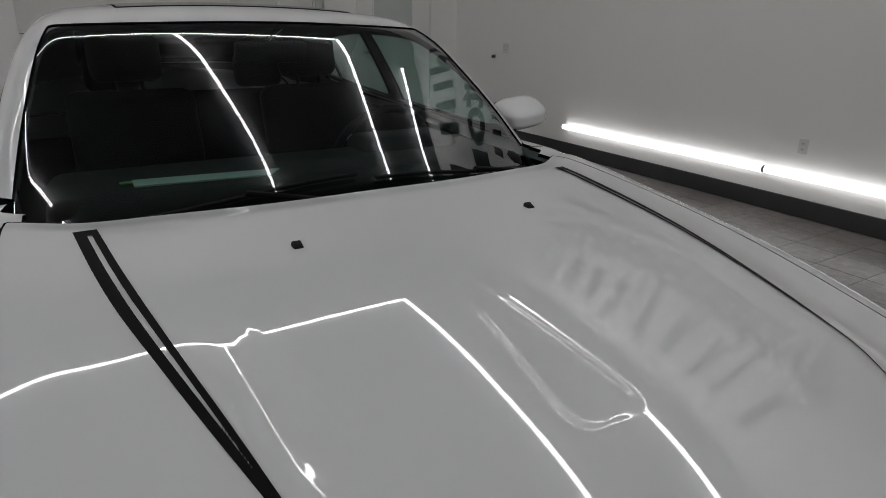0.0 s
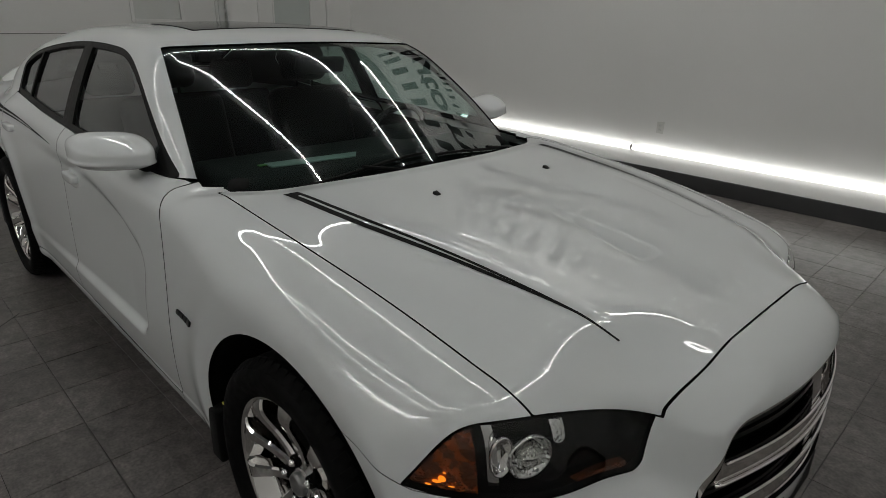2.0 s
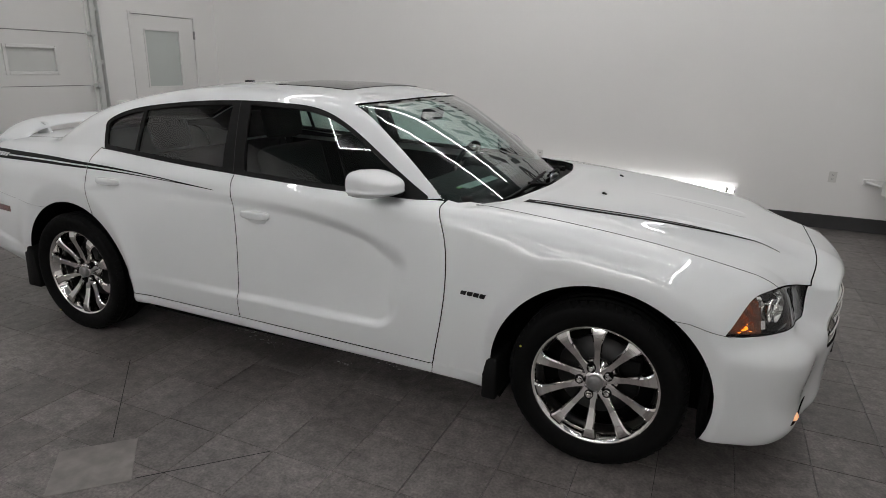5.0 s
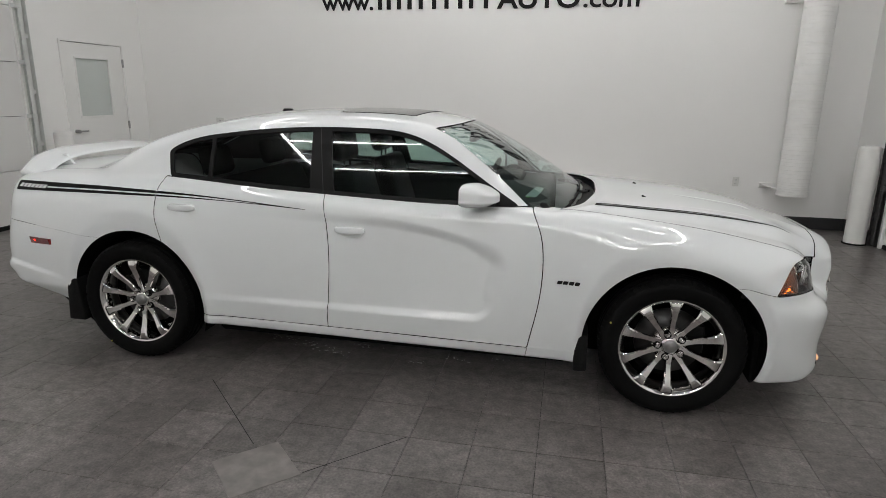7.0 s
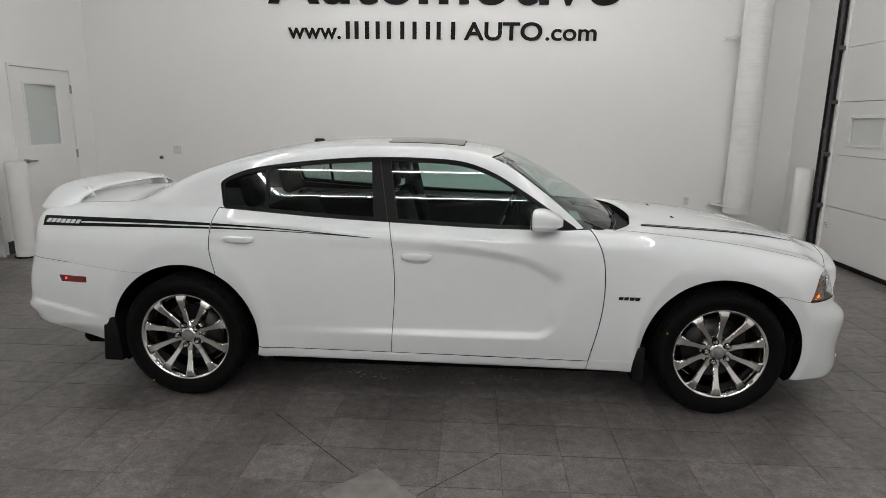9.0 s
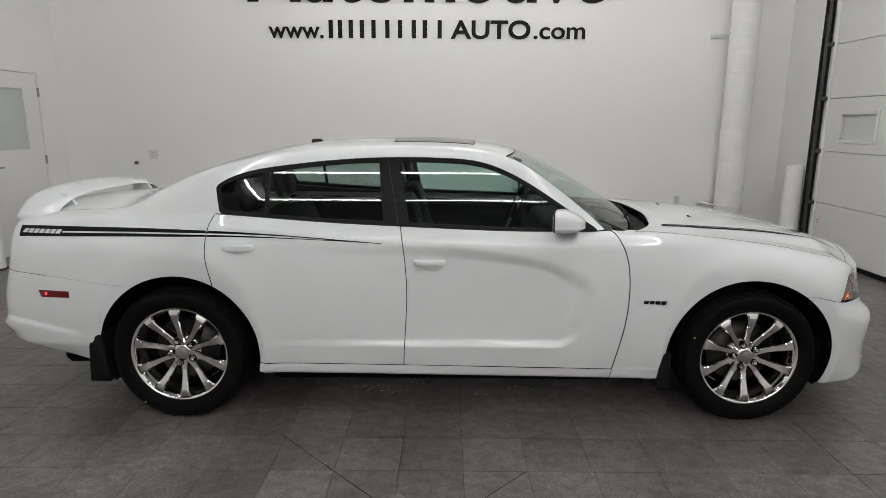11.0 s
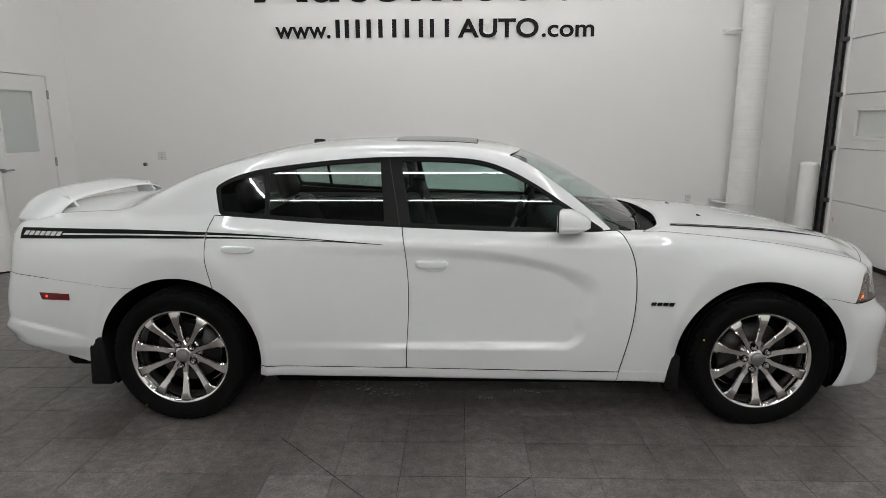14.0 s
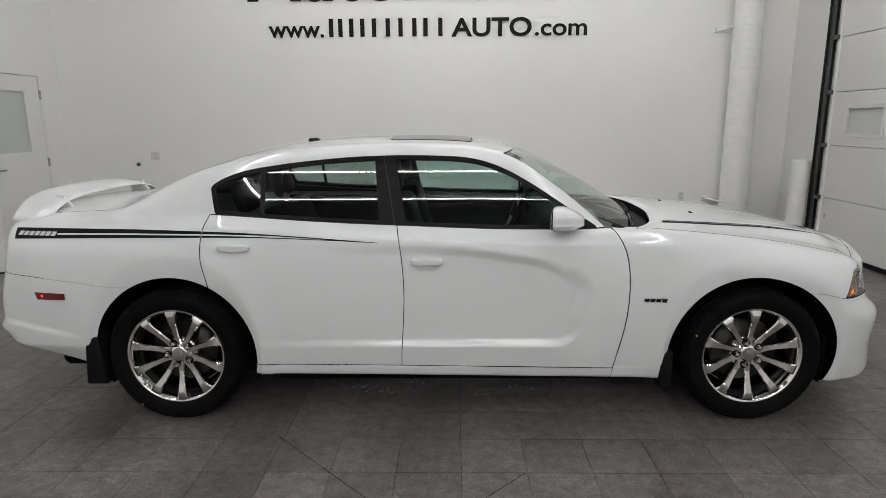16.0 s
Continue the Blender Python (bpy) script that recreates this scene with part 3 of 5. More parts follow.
bump_seam = lin([(-2.7, 0.83), (-2.3, 0.797), (-1.78, 0.745)])
in_rear_bumper = lambda p: np.minimum(bump_seam(X(p)) - Z(p), -1.6 - X(p))
in_wing = lambda p: np.minimum(X(p) - door_fore(Z(p)), 1.045 - Z(p))
panel("body_shell", rays_ring, A(-2.2, 1.12, 330), A(-122, 122, 400),
      [NO(in_screen, 0), NO(in_dlo, 0), NO(in_doors), NO(in_wing, 0), NO(in_hood), NO(in_cowl, 0), NO(in_backlight, 0), NO(in_deck), NO(in_sunroof), NO(in_rear_bumper, 0.0004), arches,
       lambda p: np.where(X(p) > 0.82, AY(p) - 0.66, 1.0)],
      PAINT, car)
for s in (-1, 1):
    side = (lambda p, s=s: s * Y(p) - 0.01)
    panel("fender", lambda uv, s=s: rays_fender(uv, s), A(0.66, 2.2, 280), A(-55, 150, 280),
          [lambda p: X(p) - door_fore(Z(p)) - 0.003, lambda p: 1.045 - Z(p), in_fender, NO(in_hood), NO(in_cowl, 0), NO(in_screen, 0), NO(in_lamp), arches, side, lambda p: AY(p) - 0.728], PAINT, car)
    rs = (lambda uv, s=s: rays_side(uv, s))
    under = lambda p: Z(p) - sill_line(X(p)) - 0.0014
    panel("front_door", rs, A(-0.4, 0.9, 150), A(0.25, 1.08, 120), [YES(in_doors), under, lambda p: X(p) - door_mid(Z(p)) - GAP], PAINT, car)
    panel("rear_door", rs, A(-1.36, -0.25, 130), A(0.25, 1.14, 120), [YES(in_doors), under, lambda p: door_mid(Z(p)) - X(p) - GAP, arches], PAINT, car)
    pane_f = lambda p: np.minimum(np.minimum(in_dlo(p) - 0.020, X(p) + 0.285 + 0.19 * (Z(p) - 1.05)), 0.585 - 0.25 * (Z(p) - 1.05) - X(p))
    pane_r = lambda p: np.minimum(np.minimum(in_dlo(p) - 0.020, -0.425 - 0.10 * (Z(p) - 1.05) - X(p)), X(p) + 1.030 + 0.05 * (Z(p) - 1.05))
    pane_q = lambda p: np.minimum(np.minimum(in_dlo(p) - 0.022, -1.052 - 0.05 * (Z(p) - 1.05) - X(p)), X(p) + 1.32)
    panel("window_surround", rs, A(-1.42, 0.84, 230), A(1.0, 1.42, 110), [YES(in_dlo, 0.001), NO(pane_f, 0), NO(pane_r, 0), NO(pane_q, 0)], BLACKTRIM, car,
          "satin black window surround", rim=0.012, lift=-0.002)
    panel("pillar_seam", rs, A(-0.44, -0.31, 110), A(1.05, 1.42, 60), [YES(in_dlo, 0.004), lambda p: 0.0018 - np.abs(X(p) - door_mid(Z(p)) + 0.012)], SEAMGREY, car,
          "thin grey seam between the door frames", rim=0, lift=0.002)
    GLASS_ONLY[0] = 0.03
    panel("front_window", rs, A(-0.38, 0.62, 90), A(1.0, 1.42, 60), [pane_f], SIDEGLASS, car, "dark front window glass", rim=0, lift=-0.014)
    panel("rear_window", rs, A(-1.08, -0.38, 80), A(1.0, 1.42, 60), [pane_r], REARGLASS, car, "dark tinted rear window glass", rim=0, lift=-0.014)
    panel("quarter_window", rs, A(-1.36, -1.0, 60), A(1.0, 1.42, 60), [pane_q], REARGLASS, car, "dark tinted quarter window glass", rim=0, lift=-0.014)
    GLASS_ONLY[0] = 0.0
panel("sunroof", rays_up, A(-0.42, 0.1, 50), A(-0.45, 0.45, 60), [YES(in_sunroof, 0.004)], SMOKEGLASS, car, "dark glass sunroof panel", lift=0.003, rim=0.008)
panel("rear_window_glass", rays_up, A(-1.9, -1.08, 80), A(-0.64, 0.64, 80), [YES(in_backlight, 0.0)], SMOKEGLASS, car, "dark sloping rear window", rim=0, lift=-0.003)
panel("boot_lid", rays_up, A(-2.6, -1.7, 90), A(-0.8, 0.8, 100), [YES(in_deck), lambda p: X(p) + 2.44 - 0.2 * AY(p) ** 2], PAINT, car)
panel("tail_panel", rays_tail, A(-80, 80, 200), A(-10, 60, 120),
      [lambda p: -2.2 - X(p), NO(in_rear_bumper), lambda p: -np.minimum(in_deck(p), X(p) + 2.44 - 0.2 * AY(p) ** 2) - GAP], PAINT, car)
panel("rear_bumper", rays_tail, A(-112, 112, 260), A(-50, 20, 120), [YES(in_rear_bumper, 0.0006), arches, lambda p: -1.62 - X(p)], PAINT, car)

# nose
LAMPBLACK = mat("lamp_housing", (0.004, 0.004, 0.004), 0.25, spec=0.25)
panel("front_bumper", rays_nose, A(-118, 118, 420), A(-46, 70, 230),
      [NO(in_hood), NO(in_fender), NO(in_lamp), NO(in_grille, 0), NO(in_intake, 0), NO(in_fog, 0), arches, lambda p: X(p) - 1.72], PAINT, car, rim=0.03)
panel("grille_backing", rays_nose, A(-32, 32, 70), A(-12, 24, 40), [YES(in_grille, -0.01)], DARKGAP, car, "black grille mesh", rim=0, lift=-0.07)
panel("grille_frame", rays_nose, A(-30, 30, 220), A(-8, 22, 140), [YES(in_grille, 0.001), lambda p: 0.011 - in_grille(p)], CHROME, car, "bright chrome grille frame", rim=0.05, lift=-0.006)
panel("grille_bar", rays_nose, A(-30, 30, 110), A(-8, 22, 90), [YES(in_grille, 0.018), lambda p: 0.027 - np.abs(Z(p) - 0.655)], CHROME, car, "chrome cross bar", rim=0.04, lift=-0.010)
panel("grille_bar", rays_nose, A(-30, 30, 110), A(-8, 22, 90), [YES(in_grille, 0.004), lambda p: 0.562 - Z(p)], CHROME, car, "broad chrome lower bar", rim=0.04, lift=-0.008)
panel("grille_bar", rays_nose, A(-5, 5, 30), A(-8, 22, 60), [YES(in_grille, 0.018), lambda p: 0.034 - AY(p)], CHROME, car, "chrome upright bar", rim=0.04, lift=-0.012)
for gz in (0.582, 0.602, 0.71, 0.732, 0.754):
    panel("grille_slat", rays_nose, A(-30, 30, 90), A(-8, 22, 120), [YES(in_grille, 0.018), lambda p, gz=gz: 0.006 - np.abs(Z(p) - gz)], BLACKTRIM, car, "black grille slat", rim=0.02, lift=-0.035)


def nose_rod(z, w, r, name, label):
    """A round bright edge that follows the nose at one height."""
    ys = np.linspace(-w, w, 41)
    base = np.stack([np.full(41, 1.7), ys, np.full(41, z)], -1)
    at = cast(base, np.tile([1.0, 0.0, 0.0], (41, 1)), 1.2)
    part(name, sweep([(p[0] - 0.006, p[1], p[2]) for p in at], r, 12), CHROME, car, label, smooth=True)


for gz, gw, gr in ((0.681, 0.388, 0.0045), (0.629, 0.408, 0.0045), (0.563, 0.432, 0.006)):
    nose_rod(gz, gw, gr, "grille_trim", "rounded chrome edge of a grille bar")
panel("lower_intake", rays_nose, A(-24, 24, 60), A(-30, -2, 40), [YES(in_intake, -0.01)], BLACKPLASTIC, car, "black lower air intake", rim=0, lift=-0.05)
for s in (-1, 1):
    half = (lambda p, s=s: s * Y(p) - 0.02)
    r = (A(0, 80, 160) if s > 0 else A(-80, 0, 160))
    lamp = panel("headlamp", rays_nose, r, A(2, 32, 90), [YES(in_lamp, 0.002), half], LAMPGLASS, car, "clear headlamp lens with amber corner", rim=0, lift=-0.001)
    housing = panel("lamp_housing", rays_nose, r, A(2, 32, 90), [YES(in_lamp, -0.03), half], LAMPBLACK, lamp, "black lamp housing", rim=0, lift=-0.004)
    housing.data.transform(Matrix.Translation((-0.048, -s * 0.030, 0.0)))
    panel("amber_reflector", rays_nose, r, A(2, 32, 90), [YES(in_lamp, 0.006), half, lambda p: AY(p) - 0.838 + 0.05 * (Z(p) - 0.68)], AMBER, lamp, "amber corner reflector", rim=0.02, lift=-0.012)
    panel("amber_reflector", rays_nose, r, A(2, 32, 90), [YES(in_lamp, 0.006), half, lambda p: np.minimum(0.65 - AY(p), AY(p) - 0.525), lambda p: lamp_bot(AY(p)) + 0.016 - 0.06 * (AY(p) - 0.55) - Z(p)], AMBER, lamp, "amber lower reflector", rim=0.02, lift=-0.015)
    fine = (A(52, 76, 150) if s > 0 else A(-76, -52, 150))
    spark = lambda p: np.max([w - np.hypot((AY(p) - cy) * 0.9, (Z(p) - cz) * e) for cy, cz, w, e in
                              ((0.880, 0.703, 0.0042, 0.6), (0.887, 0.696, 0.0048, 1.3), (0.870, 0.689, 0.0040, 2.2), (0.897, 0.687, 0.0036, 1.6), (0.856, 0.684, 0.0028, 2.4), (0.876, 0.716, 0.0018, 0.7), (0.864, 0.700, 0.0016, 1.4))], axis=0)
    panel("amber_bulb", rays_nose, fine, A(8, 26, 120), [half, YES(in_lamp, 0.006), spark], AMBERGLOW, lamp, "lit amber bulb", rim=0, lift=-0.0075)
    panel("fog_recess", rays_nose, r, A(-40, 0, 80), [YES(in_fog, -0.004), half], PAINT, car, "white fog lamp recess", rim=0, lift=-0.016)
    aim = lambda x, y, z: Matrix.Translation((x, s * y, z)) @ Euler((0, math.radians(90), math.radians(s * 22))).to_matrix().to_4x4()
    bowl = [(0.004, -0.035), (0.020, -0.032), (0.034, -0.020), (0.042, -0.004), (0.046, 0.010), (0.049, 0.010), (0.049, 0.002)]
    part("reflector_bowl", revolve(bowl, aim(2.140, 0.735, 0.742), 32), FACETCHROME, lamp, "chrome projector bowl", smooth=True)
    part("reflector_bowl", revolve(bowl, aim(2.112, 0.788, 0.752) @ Matrix.Diagonal((0.95, 0.52, 0.8, 1)), 32), CHROME, lamp, "oval chrome side reflector", smooth=True)
    panel("chrome_bezel", rays_nose, r, A(2, 32, 120), [YES(in_lamp, 0.008), half, lambda p: 0.008 - np.abs(AY(p) - 0.815 + 0.06 * (Z(p) - 0.7)), lambda p: Z(p) - 0.682], BEZELCHROME, lamp, "chrome lamp bezel", rim=0.02, lift=-0.034)
    panel("chrome_bezel", rays_nose, r, A(2, 32, 120), [YES(in_lamp, 0.004), half, lambda p: np.minimum(0.017 - np.abs(AY(p) - 0.672 + 0.2 * (Z(p) - 0.78)), Z(p) - 0.758 - 0.5 * np.abs(AY(p) - 0.672))], FACETCHROME, lamp, "chrome lamp bezel", rim=0.02, lift=-0.024)
    bm = bmesh.new()
    bmesh.ops.create_uvsphere(bm, u_segments=24, v_segments=14, radius=0.023, matrix=aim(2.138, 0.733, 0.742))
    part("projector_lens", bm, XENON, lamp, "lit projector lens", smooth=True)
    fog_x = float(cast(np.array([[1.7, s * 0.672, 0.290]]), np.array([[1.0, 0.0, 0.0]]), 1.2)[0, 0])
    bm = bmesh.new()
    bmesh.ops.create_uvsphere(bm, u_segments=20, v_segments=12, radius=0.024, matrix=Matrix.Translation((fog_x - 0.013, s * 0.672, 0.290)) @ Matrix.Diagonal((0.8, 1.4, 0.8, 1)))
    part("fog_lamp", bm, FOGGLOW, car, "warm lit fog lamp", smooth=True)

# dark body inside the panels
bm = box(-2.35, 2.05, -0.64, 0.64, 0.19, 0.66, 0.03)
part("underbody", bm, DARKGAP, car, "black underbody")
part("underbody", box(-1.05, 1.02, -0.84, 0.84, 0.19, 0.30, 0.02), DARKGAP, car, "black underbody")
for s in (-1, 1):
    part("splash_shield", box(1.930, 1.960, min(s * 0.56, s * 0.845), max(s * 0.56, s * 0.845), 0.185, 0.45, 0.01), LINER, car, "black splash shield before the wheel")
part("engine_bay", box(0.98, 2.02, -0.70, 0.70, 0.6, 0.84, 0.02), DARKGAP, car, "black engine bay")
liner_edge = lambda x, z: min(0.925, float(side_x(x) + side_z(max(z, 0.2))) - 0.014 - 0.035 * float(step(1.80, 1.96, x)))
for cx, cz in (ARCH_F, ARCH_R):
    for s in (-1, 1):
        bm = bmesh.new()
        ring = []
        for k in range(33):
            a0 = -25
            a = math.radians(a0 + (205 - a0) * k / 32)
            ring.append([bm.verts.new((cx + (ARCH_RAD + 0.004) * math.cos(a) / (0.925 if cx > 0 and math.cos(a) > 0 else 1), s * yy, cz + (ARCH_RAD + 0.004) * math.sin(a))) for yy in (liner_edge(cx + ARCH_RAD * math.cos(a), cz + ARCH_RAD * math.sin(a)), 0.62)])
        for p, q in zip(ring, ring[1:]):
            bm.faces.new((p[0], q[0], q[1], p[1]))
        part("arch_liner", bm, LINER, car, "black wheel arch liner", smooth=True)


# wheels
def wheel_meshes():
    face = Matrix.Rotation(math.radians(90), 4, "X")       # local z of the profile points to -y
    tyre = [(0.250, 0.918), (0.262, 0.932), (0.285, 0.944), (0.312, 0.950), (0.332, 0.948), (0.346, 0.938), (0.3545, 0.922), (0.3610, 0.897), (0.352, 0.890), (0.352, 0.880),
            (0.3615, 0.878), (0.362, 0.845), (0.353, 0.843), (0.353, 0.833), (0.362, 0.831), (0.362, 0.797), (0.353, 0.795), (0.353, 0.785), (0.3615, 0.783), (0.360, 0.750),
            (0.351, 0.722), (0.33, 0.704), (0.29, 0.70), (0.25, 0.71)]
    rim = [(0.212, 0.70), (0.216, 0.80), (0.222, 0.850), (0.231, 0.885), (0.240, 0.905), (0.246, 0.918), (0.2520, 0.926), (0.262, 0.930), (0.266, 0.926), (0.266, 0.915), (0.258, 0.905), (0.252, 0.86)]
    return face, tyre, rim


def spoke_mesh():
    """One flat-faced spoke: narrow at its waist, wide at the rim, with bevelled edges and deep flanks coloured lighter
    for the light they catch.
    """
    bm = bmesh.new()
    wide = spline([(0, 0.0215), (0.3, 0.0150), (0.6, 0.0180), (0.85, 0.0255), (1.0, 0.0375)])
    bow = spline([(0, 0.888), (0.3, 0.897), (0.6, 0.918), (0.75, 0.930), (0.88, 0.932), (1.0, 0.921)])
    strips = [((-1.0, 0.055), (-1.0, 0.008)), ((-1.0, 0.008), (-0.72, 0.0)), ((-0.72, 0.0), (0.72, 0.0)), ((0.72, 0.0), (1.0, 0.008)), ((1.0, 0.008), (1.0, 0.055))]
    for k, strip in enumerate(strips):
        rows = []
        for j in range(15):
            t = j / 14
            r, w = 0.046 + 0.209 * t, float(wide(t))
            y = -float(bow(t))
            rows.append([bm.verts.new((u * w, y + d * (1 - 0.25 * t), r)) for u, d in strip])
        for p, q in zip(rows, rows[1:]):
            f = bm.faces.new((p[0], p[1], q[1], q[0]))
            f.smooth = True
            f.material_index = 0 if k == 2 else 1
    me = bpy.data.meshes.new("spoke")
    bm.to_mesh(me)
    bm.free()
    me.materials.append(SPOKECHROME)
    me.materials.append(CHROME)
    return me


NUTSTEEL = mat("bright_steel", (0.84, 0.83, 0.82), 0.2, 1.0)
YELLOWDOT = mat("yellow_dot", (0.6, 0.55, 0.08), 0.6)


def build_wheel(parent):
    root = empty("wheel")
    root.parent = parent
    face, tyre, rim = wheel_meshes()
    part("tyre", revolve(tyre, face, 96), RUBBER, root, "black rubber tyre with grooved tread", smooth=True)
    r = part("rim", revolve(rim, face, 96), CHROME, root, "chrome rim", smooth=True)
    me = spoke_mesh()
    for k in range(10):
        o = link_mesh("spoke", me, None, root)
        o.matrix_basis = Matrix.Rotation(math.radians(36 * k), 4, "Y")
    part("hub", revolve([(0.0, 0.894), (0.03, 0.894), (0.046, 0.888), (0.058, 0.874), (0.088, 0.866), (0.092, 0.84)], face, 48), SPOKECHROME, root, "chrome hub", smooth=True)
    part("centre_cap", revolve([(0.0, 0.912), (0.024, 0.911), (0.031, 0.908), (0.0345, 0.901), (0.035, 0.885)], face, 40), DULLMETAL, root, "silver centre cap", smooth=True)
    nut = rod((0, -0.860, 0), (0, -0.904, 0), 0.0110, 6)
    rod((0, -0.904, 0), (0, -0.912, 0), 0.0100, 16, bm=nut, r2=0.005)
    nm = bpy.data.meshes.new("lug_nut")
    nut.to_mesh(nm)
    nut.free()
    nm.materials.append(NUTSTEEL)
    for k in range(5):
        a = math.radians(72 * k - 18)
        part("nut_pocket", revolve([(0.0, 0.884), (0.0145, 0.884), (0.0165, 0.897), (0.0180, 0.8975), (0.0190, 0.87)], Matrix.Translation((0.064 * math.sin(a), 0, 0.064 * math.cos(a))) @ face, 20), LINER, root, "dark lug nut pocket", smooth=True)
        o = link_mesh("lug_nut", nm, None, root)
        o.location = (0.064 * math.sin(a), 0, 0.064 * math.cos(a))
    part("brake_disc", revolve([(0.06, 0.815), (0.172, 0.815), (0.174, 0.80), (0.172, 0.79), (0.06, 0.79)], face, 56), mat("brake_iron", (0.06, 0.06, 0.06), 0.4, 1.0) if "brake_iron" not in bpy.data.materials else bpy.data.materials["brake_iron"], root, "dark brake disc", smooth=True)
    part("caliper", box(0.08, 0.17, -0.835, -0.78, -0.06, 0.10, 0.012, 2), BLACKPLASTIC, root, "black brake caliper")
    bm = bmesh.new()
    for k in range(64):
        lug = bmesh.ops.create_cube(bm, size=1, matrix=Matrix.Rotation(math.radians(360 / 64 * k), 4, "Y") @ Matrix.Translation((0, -0.922, 0.3490)) @ Euler((math.radians(30), 0, math.radians(12))).to_matrix().to_4x4() @ Matrix.Diagonal((0.0255, 0.036, 0.011, 1)))
    part("tread", bm, RUBBER, root, "black shoulder tread blocks")
    part("paint_dot", revolve([(0.0, 0.0), (0.0048, 0.0), (0.0048, -0.002)], Matrix.Translation((-0.331 * 0.93, -0.9505, 0.331 * 0.37)) @ face, 14), YELLOWDOT, root, "small yellow paint dot")
    # added black disc: the shade behind the spokes as a flat colour
    part("wheel_back", revolve([(0.0, 0.765), (0.213, 0.765)], face, 48), DARKGAP, root, "black disc standing in for the shade behind the wheel")
    return root


WHEEL_Z = 0.362
first = build_wheel(car)
first.location = (1.526, 0, WHEEL_Z)
for wx, s, turn in ((-1.526, -1, -75), (1.526, 1, 0), (-1.526, 1, 0)):
    w = copy_thing(first, pose(wx, 0, WHEEL_Z, 0, turn if s < 0 else 0, 180 if s > 0 else 0))


# ---- the car's details ----
def inner(name, rays, us, vs, keep, material, lift, label):
    return panel(name, rays, us, vs, keep, material, car, label, rim=0, lift=lift)


# cabin
FABRIC = mat("headliner_cloth", (0.04, 0.041, 0.042), 0.9, noise_scale=60, noise_amt=0.1)
inner("headliner", rays_ring, A(-1.95, 0.95, 150), A(-68, 68, 170), [NO(in_screen, 0), NO(in_dlo, 0), NO(in_backlight, 0), NO(in_sunroof, 0), lambda p: Z(p) - 1.055], FABRIC, -0.022, "dark cloth roof and pillar lining")
for s in (-1, 1):
    rs = (lambda uv, s=s: rays_side(uv, s))
    inner("door_trim", rs, A(-1.35, 0.85, 60), A(0.45, 1.045, 20), [lambda p: belt(X(p)) - 0.012 - Z(p), lambda p: arches(p) - 0.03], DASH, -0.055, "black inner door trim")


def seat(x, y, w, rear=False):
    root = empty("seat")
    root.parent = car
    lean = 16 if not rear else 24
    part("cushion", box(x - 0.24, x + 0.27, y - w, y + w, 0.50, 0.66, 0.05, 3), LEATHER, root, smooth=True)
    bm = box(-0.07, 0.07, -w * 0.96, w * 0.96, 0, 0.58 if not rear else 0.50, 0.05, 3)
    bm.transform(pose(x - 0.22, y, 0.60, 0, -lean, 0))
    part("backrest", bm, LEATHER, root, smooth=True)
    for hy in ((0,) if not rear else (-0.38, 0.38)):
        bm = box(-0.055, 0.05, -0.135, 0.135, 0, 0.19, 0.045, 3)
        bm.transform(pose(x - 0.40 if not rear else x - 0.46, y + hy, 1.19 if not rear else 1.07, 0, -lean * 0.6, 0))
        part("headrest", bm, LEATHER, root, smooth=True)
        bm = rod((x - 0.40 if not rear else x - 0.45, y + hy - 0.05, 1.08), (x - 0.40 if not rear else x - 0.45, y + hy - 0.05, 1.24), 0.007, 8)
        rod((x - 0.40 if not rear else x - 0.45, y + hy + 0.05, 1.08), (x - 0.40 if not rear else x - 0.45, y + hy + 0.05, 1.24), 0.007, 8, bm=bm)
        part("headrest_post", bm, BLACKTRIM, root)
    return root


seat(0.02, -0.38, 0.25)
seat(0.02, 0.38, 0.25)
seat(-0.78, 0.0, 0.62, True)
bm = box(0.48, 0.88, -0.70, 0.70, 0.72, 1.03, 0.05, 3)
part("dashboard", bm, DASH, car, "black padded dashboard", smooth=True)
part("dashboard", box(0.46, 0.66, 0.20, 0.56, 0.95, 1.07, 0.04, 3), DASH, car, "black instrument hood", smooth=True)
part("centre_console", box(-0.35, 0.6, -0.11, 0.11, 0.5, 0.76, 0.03, 2), DASH, car, "black centre console", smooth=True)
tilt = pose(0.40, 0.38, 0.97, 0, -66, 0)
sw = revolve([(0.188 + 0.015 * math.cos(a), 0.015 * math.sin(a)) for a in np.linspace(0, 2 * math.pi, 11)[:-1]], tilt, 48, closed=True)
wheel_ring = part("steering_wheel", sw, LEATHER, car, "black leather steering wheel", smooth=True)
bm = box(-0.055, 0.055, -0.075, 0.075, -0.02, 0.02, 0.012, 2)
bm.transform(tilt)
part("airbag_boss", bm, DASH, wheel_ring, smooth=True)
for a in (90, 210, 330):
    d = Vector((math.cos(math.radians(a + 90)), math.sin(math.radians(a + 90)), 0))
    part("wheel_spoke", rod(tilt @ (d * 0.05), tilt @ (d * 0.185), 0.012, 8), DULLMETAL, wheel_ring, "silver wheel spoke")
bm = box(-0.02, 0.02, -0.12, 0.12, -0.035, 0.035, 0.015, 2)
bm.transform(pose(0.36, 0.0, 1.335, 0, 14, 0))
part("inner_mirror", bm, BLACKPLASTIC, car, "black interior mirror", smooth=True)
bm = bmesh.new()
r4 = [bm.verts.new(p) for p in ((0.73, -0.50, 1.034), (0.79, -0.50, 1.031), (0.82, -0.16, 1.031), (0.77, -0.12, 1.034))]
f = bm.faces.new(r4)
